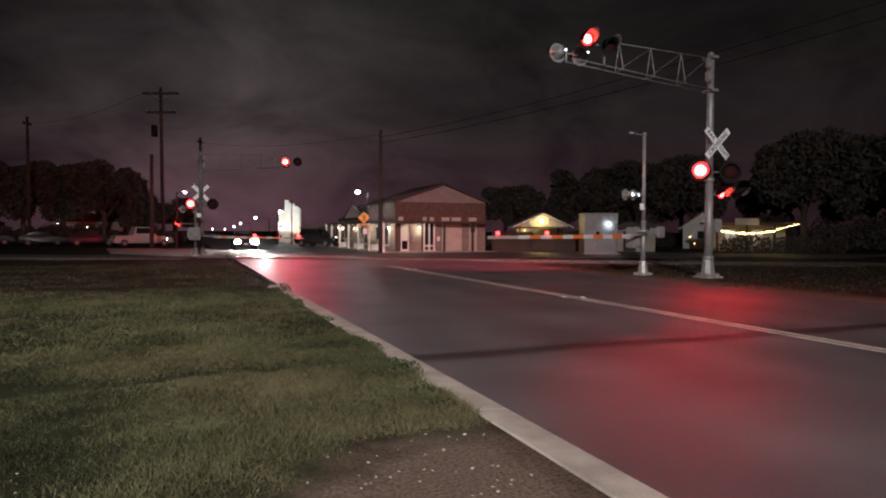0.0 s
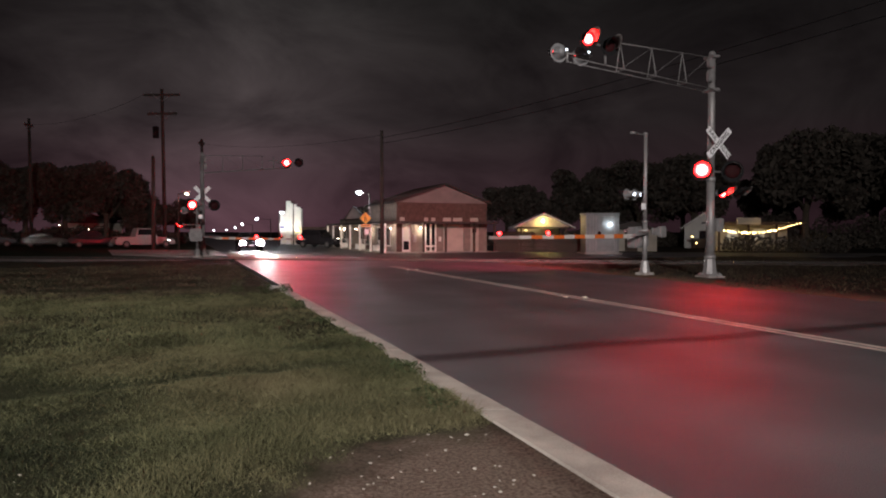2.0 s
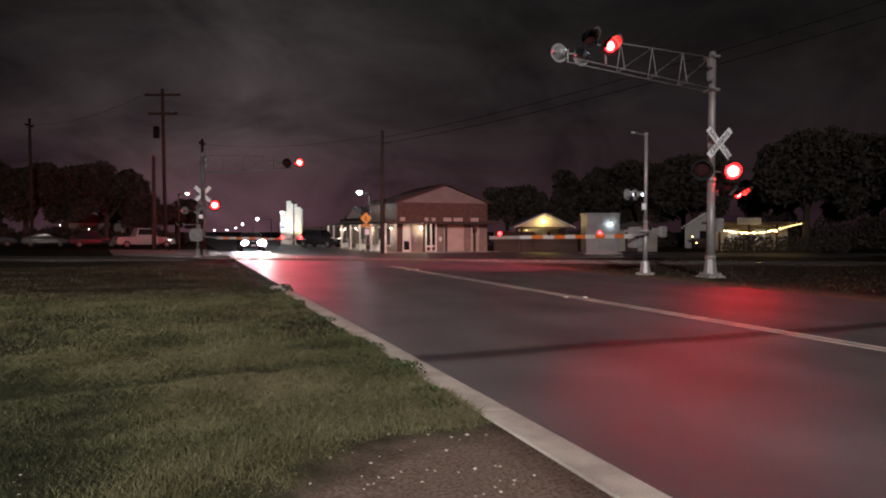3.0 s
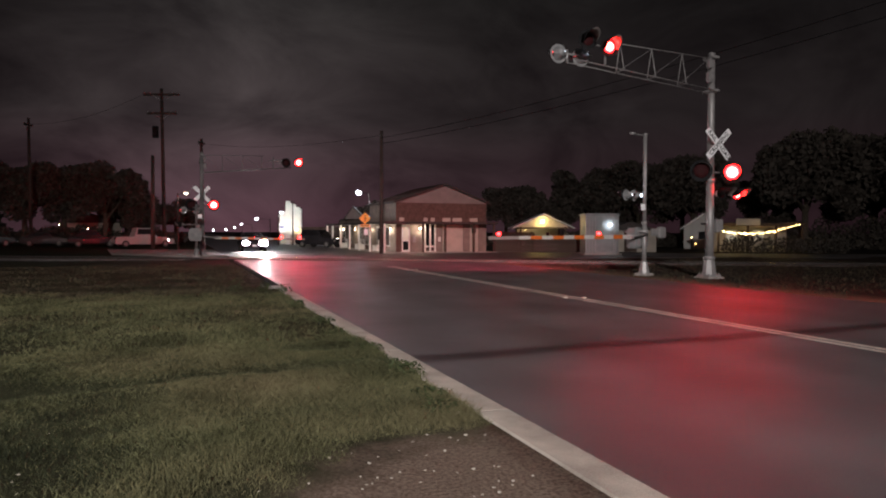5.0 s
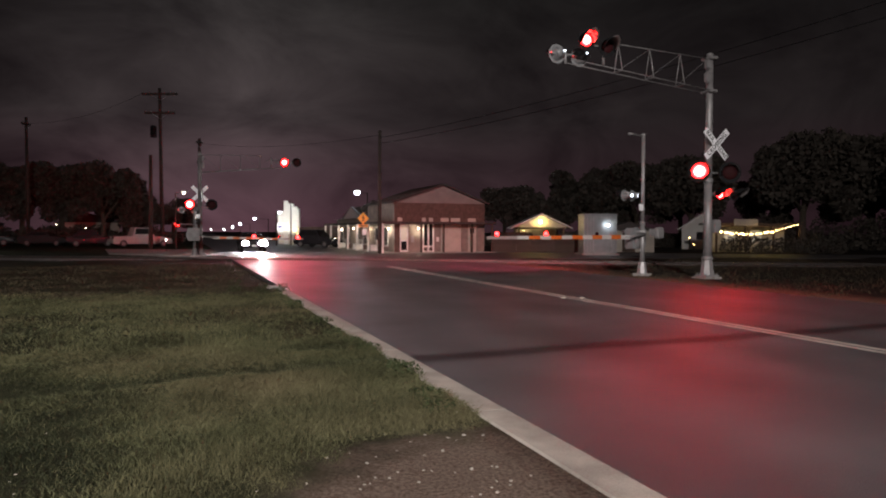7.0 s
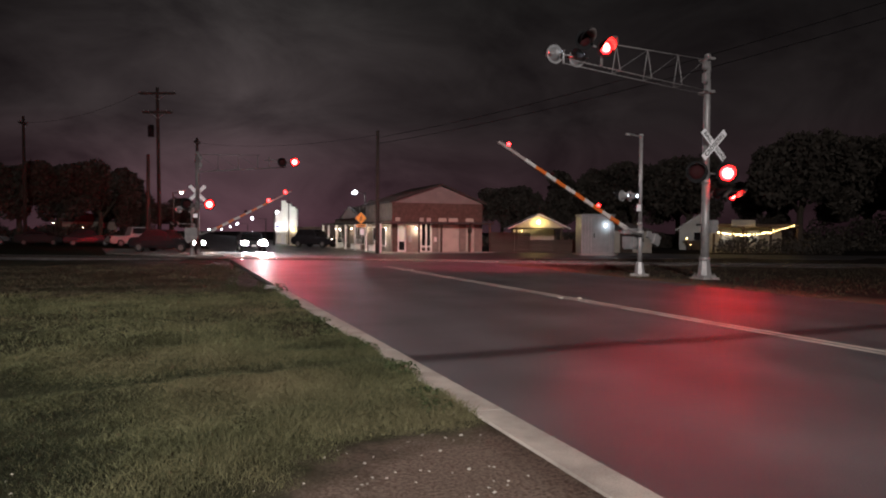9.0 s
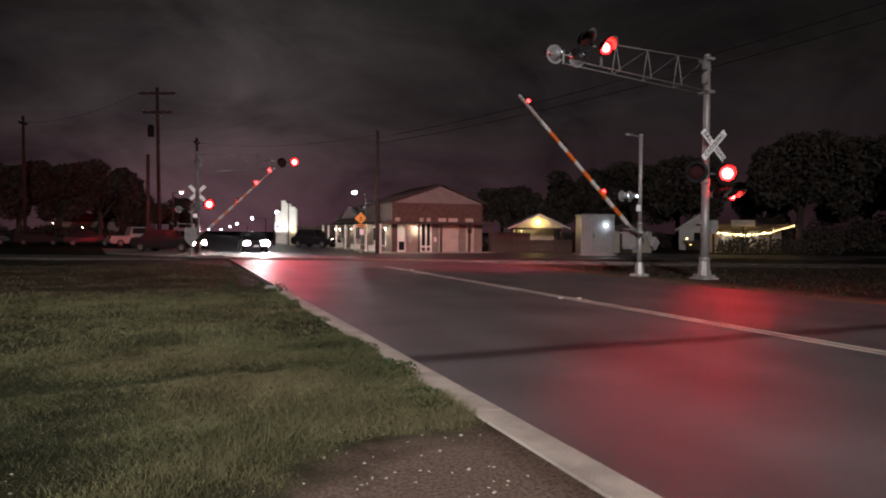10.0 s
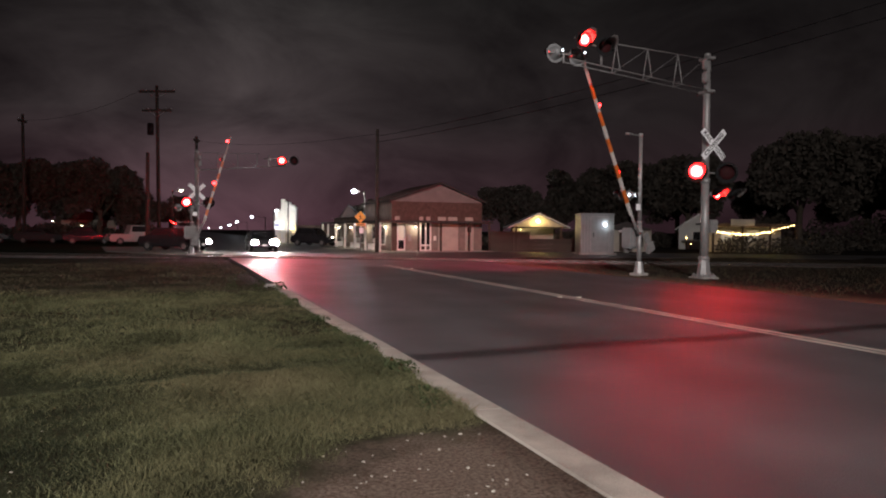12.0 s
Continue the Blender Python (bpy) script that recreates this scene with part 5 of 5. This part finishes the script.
# benches under the canopy of the shop
def bench(x, y, turn):
    s = thing("bench", pose(x, y, 0.03, 0, 0, turn), "pale wooden bench under the shop canopy", "bench", "benches")
    for z in (0.0, 0.16, 0.32):
        part("slat", box(B(), -0.7, 0.7, -0.2 + z, -0.07 + z, 0.42, 0.46, bev=0.006), TRIM, s)
    for z in (0.58, 0.74):
        part("back_slat", box(B(), -0.7, 0.7, 0.28, 0.32, z, z + 0.1, bev=0.006), TRIM, s)
    for px in (-0.6, 0.6):
        part("leg", box(B(), px - 0.04, px + 0.04, -0.2, 0.28, 0.0, 0.42), TRIM, s)
        part("back_post", box(B(), px - 0.04, px + 0.04, 0.285, 0.345, 0.0, 0.86), TRIM, s)


bench(14.2, 51.0, -90)
bench(14.2, 56.8, -90)
bench(14.2, 63.2, -90)


# low dim sheds along the far lot
def shed(x, y, w, h, d, turn, paint, label):
    s = thing("shed", pose(x, y, 0, 0, 0, turn), label, "shed")
    part("wall", box(B(), -w / 2, w / 2, 0, d, -0.2, h), paint, s)
    part("roof", poly(B(), [(-w / 2 - 0.3, h), (w / 2 + 0.3, h), (0, h + w * 0.17)], d + 0.5, "y"), ROOF, s, "dark roof", pose(0, -0.25, 0))
    part("door", box(B(), -0.5, 0.5, -0.05, -0.003, 0, min(2.0, h - 0.2)), DARK_WOOD, s)


shed(-11, 97, 7, 2.6, 6, 10, STUCCO, "dim low shed behind the parked cars")
shed(-26, 98, 9, 2.4, 6, 5, DARK_WOOD, "dark low shed behind the parked cars")
shed(33.0, 44.0, 4.0, 1.7, 4, -25, STUCCO, "low pale shed beside the equipment case")


# ---- verge: grass, weeds, stones ----
def blades(name, x, y, z, h, w, material, label, lean=0.5, seed=4):
    rng = np.random.default_rng(seed)
    n = len(x)
    a = rng.random(n) * 6.283
    b = rng.random(n) * 6.283
    ln = h * lean * (0.3 + rng.random(n))
    dx, dy = np.cos(a) * w, np.sin(a) * w
    base = np.stack([x, y, z - 0.02], 1)
    side = np.stack([dx, dy, np.zeros(n)], 1)
    mid = base + np.stack([np.cos(b) * ln * 0.35, np.sin(b) * ln * 0.35, h * 0.6], 1)
    tip = base + np.stack([np.cos(b) * ln, np.sin(b) * ln, h], 1)
    v = np.stack([base - side, base + side, mid + side * 0.7, mid - side * 0.7, tip], 1).reshape(-1, 3)
    k = np.arange(n)[:, None] * 5
    faces = (k + np.array([0, 1, 2, 3])).tolist() + (k + np.array([3, 2, 4])).tolist()
    me = bpy.data.meshes.new(name)
    me.from_pydata(v.tolist(), [], faces)
    me.materials.append(material)
    return tagged(new(name, me), label, "grass", kind="stuff")


DARK_PATCHES = ((-1.2, 4.6, 0.9), (-1.5, 5.5, 1.0), (-2.4, 6.6, 1.7), (-3.8, 8.0, 1.5), (-2.6, 10.8, 1.3), (1.6, 8.3, 0.5), (-5.0, 12.5, 1.6), (-6.5, 9.5, 1.8))


def verge():
    rng = np.random.default_rng(11)
    xs, ys = [], []
    for n, x0, x1, y0, y1 in ((350000, -4.2, 2.25, 2.2, 9.0), (130000, -9, 2.25, 9.0, 18.0), (40000, -15, 2.25, 18, 33)):
        xs.append(rng.uniform(x0, x1, n))
        ys.append(rng.uniform(y0, y1, n))
    x, y = np.concatenate(xs), np.concatenate(ys)
    tuft = np.array([noise.noise((a * 0.9, b * 0.9, 7)) + 0.6 * noise.noise((a * 0.28, b * 0.28, 3)) + 0.5 * noise.noise((a * 3, b * 3, 1)) for a, b in zip(x, y)])
    d = np.hypot(x - 1.95, y - 3.15) + 0.45 * tuft
    # thin dark turf, spread left in place of light falloff, and the shadow band
    worn = sum(np.exp(-(((x - a) / r) ** 2 + ((y - b) / (r * 0.8)) ** 2 + 0.9 * tuft) * 1.2) for a, b, r in DARK_PATCHES)
    worn = np.clip(worn + 0.8 * np.exp(-((y - 7.35 - 0.06 * x + 0.30 * tuft) / 0.26) ** 2), 0, 1)
    keep = (rng.random(len(x)) < np.clip(0.95 + 0.3 * tuft, 0.72, 1) * (1 - 0.12 * worn)) & ((d > 1.45) | (rng.random(len(x)) < 0.10))
    x, y, tuft, d, worn = x[keep], y[keep], tuft[keep], d[keep], worn[keep]
    z = np.array([ground_height(a, b) for a, b in zip(x, y)])
    h = (0.042 + 0.050 * np.clip(tuft + 0.35, 0, 1.2)) * (0.5 + rng.random(len(x))) * np.clip((d - 1.0) / 1.2, 0.3, 1) * (1 - 0.3 * np.exp(-((y - 7.3 - 0.06 * x) / 0.25) ** 2)) * (1 - 0.25 * worn)
    w = 0.0010 + 0.00046 * np.clip(y, 0, 25)
    far = y + 2.5 * tuft + 0.25 * x > 16.5
    dark = ~far & (rng.random(len(x)) < 0.85 * worn)
    near = ~far & ~dark
    blades("verge_grass", x[near], y[near], z[near], h[near], w[near], GRASS, "uneven dry green grass on the verge", 1.2)
    blades("verge_grass", x[dark], y[dark], z[dark], h[dark], w[dark], DARK_TURF, "low thin turf, darkened for the dim left and shadow band of the verge", 1.2, 6)
    thin = far & (rng.random(len(x)) < 0.55)
    blades("verge_grass", x[thin], y[thin], z[thin], h[thin], w[thin], DARK_GRASS, "thin brown grass on the soil towards the track", 1.5, 9)
    # grass tufts along the far side of the road
    n = 16000
    x = rng.uniform(14.6, 34, n)
    y = rng.uniform(12, 33, n)
    z = np.array([ground_height(a, b) for a, b in zip(x, y)])
    blades("verge_grass", x, y, z, 0.04 + 0.08 * rng.random(n), 0.012, DARK_GRASS, "thin dark grass beyond the road", 0.8, 5)
    # weeds that lean over the kerb
    for i, (cx, cy, hh, n) in enumerate(((2.16, 6.6, 0.14, 110), (2.10, 6.85, 0.12, 90), (2.14, 8.0, 0.12, 110), (2.1, 8.6, 0.10, 80), (2.05, 9.6, 0.10, 70), (2.15, 10.9, 0.10, 70), (2.05, 5.6, 0.09, 90), (2.0, 5.2, 0.08, 80),
                                         (2.05, 13.2, 0.16, 90), (1.8, 16.4, 0.3, 120), (1.2, 17.0, 0.35, 130), (2.3, 16.6, 0.22, 90))):
        w = thing("kerb_weed", pose(cx, cy, 0.05), "leafy green weed rooted against the kerb", "weed", "kerb weeds")
        r = np.random.default_rng(50 + i)
        bm = B()
        for k in range(7):
            a = r.random() * 6.28
            rod(bm, (0, 0, -0.04), (math.cos(a) * 0.14, math.sin(a) * 0.16, hh * (0.6 + 0.7 * r.random())), 0.004, 0.002, 4)
        part("stem", bm, WEED, w)
        leaf_cloud("leaves", [((0, 0, hh * 0.45), (0.16, 0.22, hh * 0.6))], int(n * 1.6), 0.019, w, WEED, 70 + i)


def stones():
    rng = random.Random(5)
    meshes = []
    for k in range(5):
        bm = B()
        bmesh.ops.create_icosphere(bm, subdivisions=1, radius=1)
        for v in bm.verts:
            v.co *= 0.7 + 0.5 * rng.random()
            v.co.z *= 0.55
        me = bpy.data.meshes.new("pebble")
        bm.to_mesh(me)
        bm.free()
        me.materials.append(STONE)
        meshes.append(me)
    for i in range(80):
        if i < 55:
            x, y = rng.gauss(1.5, 0.42), rng.gauss(4.0, 0.6)
        else:
            x, y = rng.uniform(-2.5, 2.0), rng.uniform(3.2, 6.5)
        if x > 2.12 or y < 2.8:
            continue
        o = tagged(new("pebble", meshes[i % 5]), "pale pebble on the bare dirt of the verge", "stone", "pebbles on the verge")
        r = rng.choice((0.006, 0.007, 0.009, 0.008, 0.012, 0.022 if i % 7 == 0 else 0.007)) * 1.15
        o.matrix_basis = pose(x, y, ground_height(x, y) + r * 0.2, rng.uniform(-20, 20), rng.uniform(-20, 20), rng.uniform(0, 360))
        o.scale = (r * rng.uniform(0.8, 1.6), r, r)


verge()
stones()


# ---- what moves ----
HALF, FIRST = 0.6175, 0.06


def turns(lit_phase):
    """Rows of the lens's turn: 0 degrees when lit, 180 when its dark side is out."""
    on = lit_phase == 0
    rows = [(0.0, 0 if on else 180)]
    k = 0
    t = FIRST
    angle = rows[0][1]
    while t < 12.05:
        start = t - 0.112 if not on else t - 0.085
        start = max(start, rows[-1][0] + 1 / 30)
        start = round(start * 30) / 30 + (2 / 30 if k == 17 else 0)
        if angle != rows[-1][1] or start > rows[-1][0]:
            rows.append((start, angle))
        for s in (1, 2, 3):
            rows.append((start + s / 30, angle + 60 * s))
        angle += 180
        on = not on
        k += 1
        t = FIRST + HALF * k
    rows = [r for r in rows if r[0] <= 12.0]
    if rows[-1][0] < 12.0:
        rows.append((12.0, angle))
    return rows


GATE_NEAR = ((0.0, -0.2), (5.0, -0.2), (7.2, -0.1), (7.5, 2.2), (8.0, 8.9), (8.8, 20.4), (9.0, 23.25), (9.5, 30.15), (10.0, 36.8), (10.5, 43.2), (11.25, 53.2), (12.0, 63.1))
GATE_FAR = ((0.0, -1.0), (5.0, -1.0), (7.2, -1.0), (7.5, 0.5), (8.0, 9.0), (8.8, 24.5), (9.0, 27.8), (9.5, 35.9), (10.0, 44.0), (10.5, 51.6), (11.25, 63.0), (12.0, 73.3))


def motions():
    tables = {p: turns(p) for p in (0, 1)}
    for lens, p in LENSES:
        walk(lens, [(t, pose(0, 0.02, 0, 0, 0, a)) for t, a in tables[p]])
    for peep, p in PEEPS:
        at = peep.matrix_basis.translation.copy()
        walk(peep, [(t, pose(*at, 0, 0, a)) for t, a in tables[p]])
    for (arm, lights), rows, px in ((ARMS[0], GATE_NEAR, -0.15), (ARMS[1], GATE_FAR, -0.33)):
        walk(arm, [(t, pose(px, -0.13, 1.58 if px > -0.2 else 1.34, 0, a, 0)) for t, a in rows])
        flip = -52 if arm == ARMS[0][0] else 180
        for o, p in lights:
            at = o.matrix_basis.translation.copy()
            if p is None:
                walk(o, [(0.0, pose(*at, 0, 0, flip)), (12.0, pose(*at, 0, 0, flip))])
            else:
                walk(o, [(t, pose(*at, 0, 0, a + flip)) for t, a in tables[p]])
    walk(front_car, [(0.0, pose(4.7, 57.4, 0)), (3.2, pose(4.95, 55.4, 0)), (5.5, pose(5.02, 54.3, 0)), (7.2, pose(5.05, 53.7, 0)), (9.0, pose(5.1, 52.8, 0)), (10.5, pose(5.22, 51.2, 0)), (12.0, pose(5.5, 49.3, 0))])
    walk(second_car, [(0.0, pose(-36.0, 57.0, 0, 0, 0, 92)), (5.0, pose(-29.0, 57.0, 0, 0, 0, 92)), (6.4, pose(-23.0, 56.8, 0, 0, 0, 90)), (7.2, pose(-17.2, 56.4, 0, 0, 0, 88)), (7.8, pose(-10.0, 55.8, 0, 0, 0, 84)), (8.3, pose(-4.6, 54.6, 0, 0, 0, 74)), (8.8, pose(-0.95, 52.9, 0, 0, 0, 62)), (9.5, pose(-0.75, 52.5, 0, 0, 0, 58)), (12.0, pose(-0.25, 51.7, 0, 0, 0, 48))])


motions()
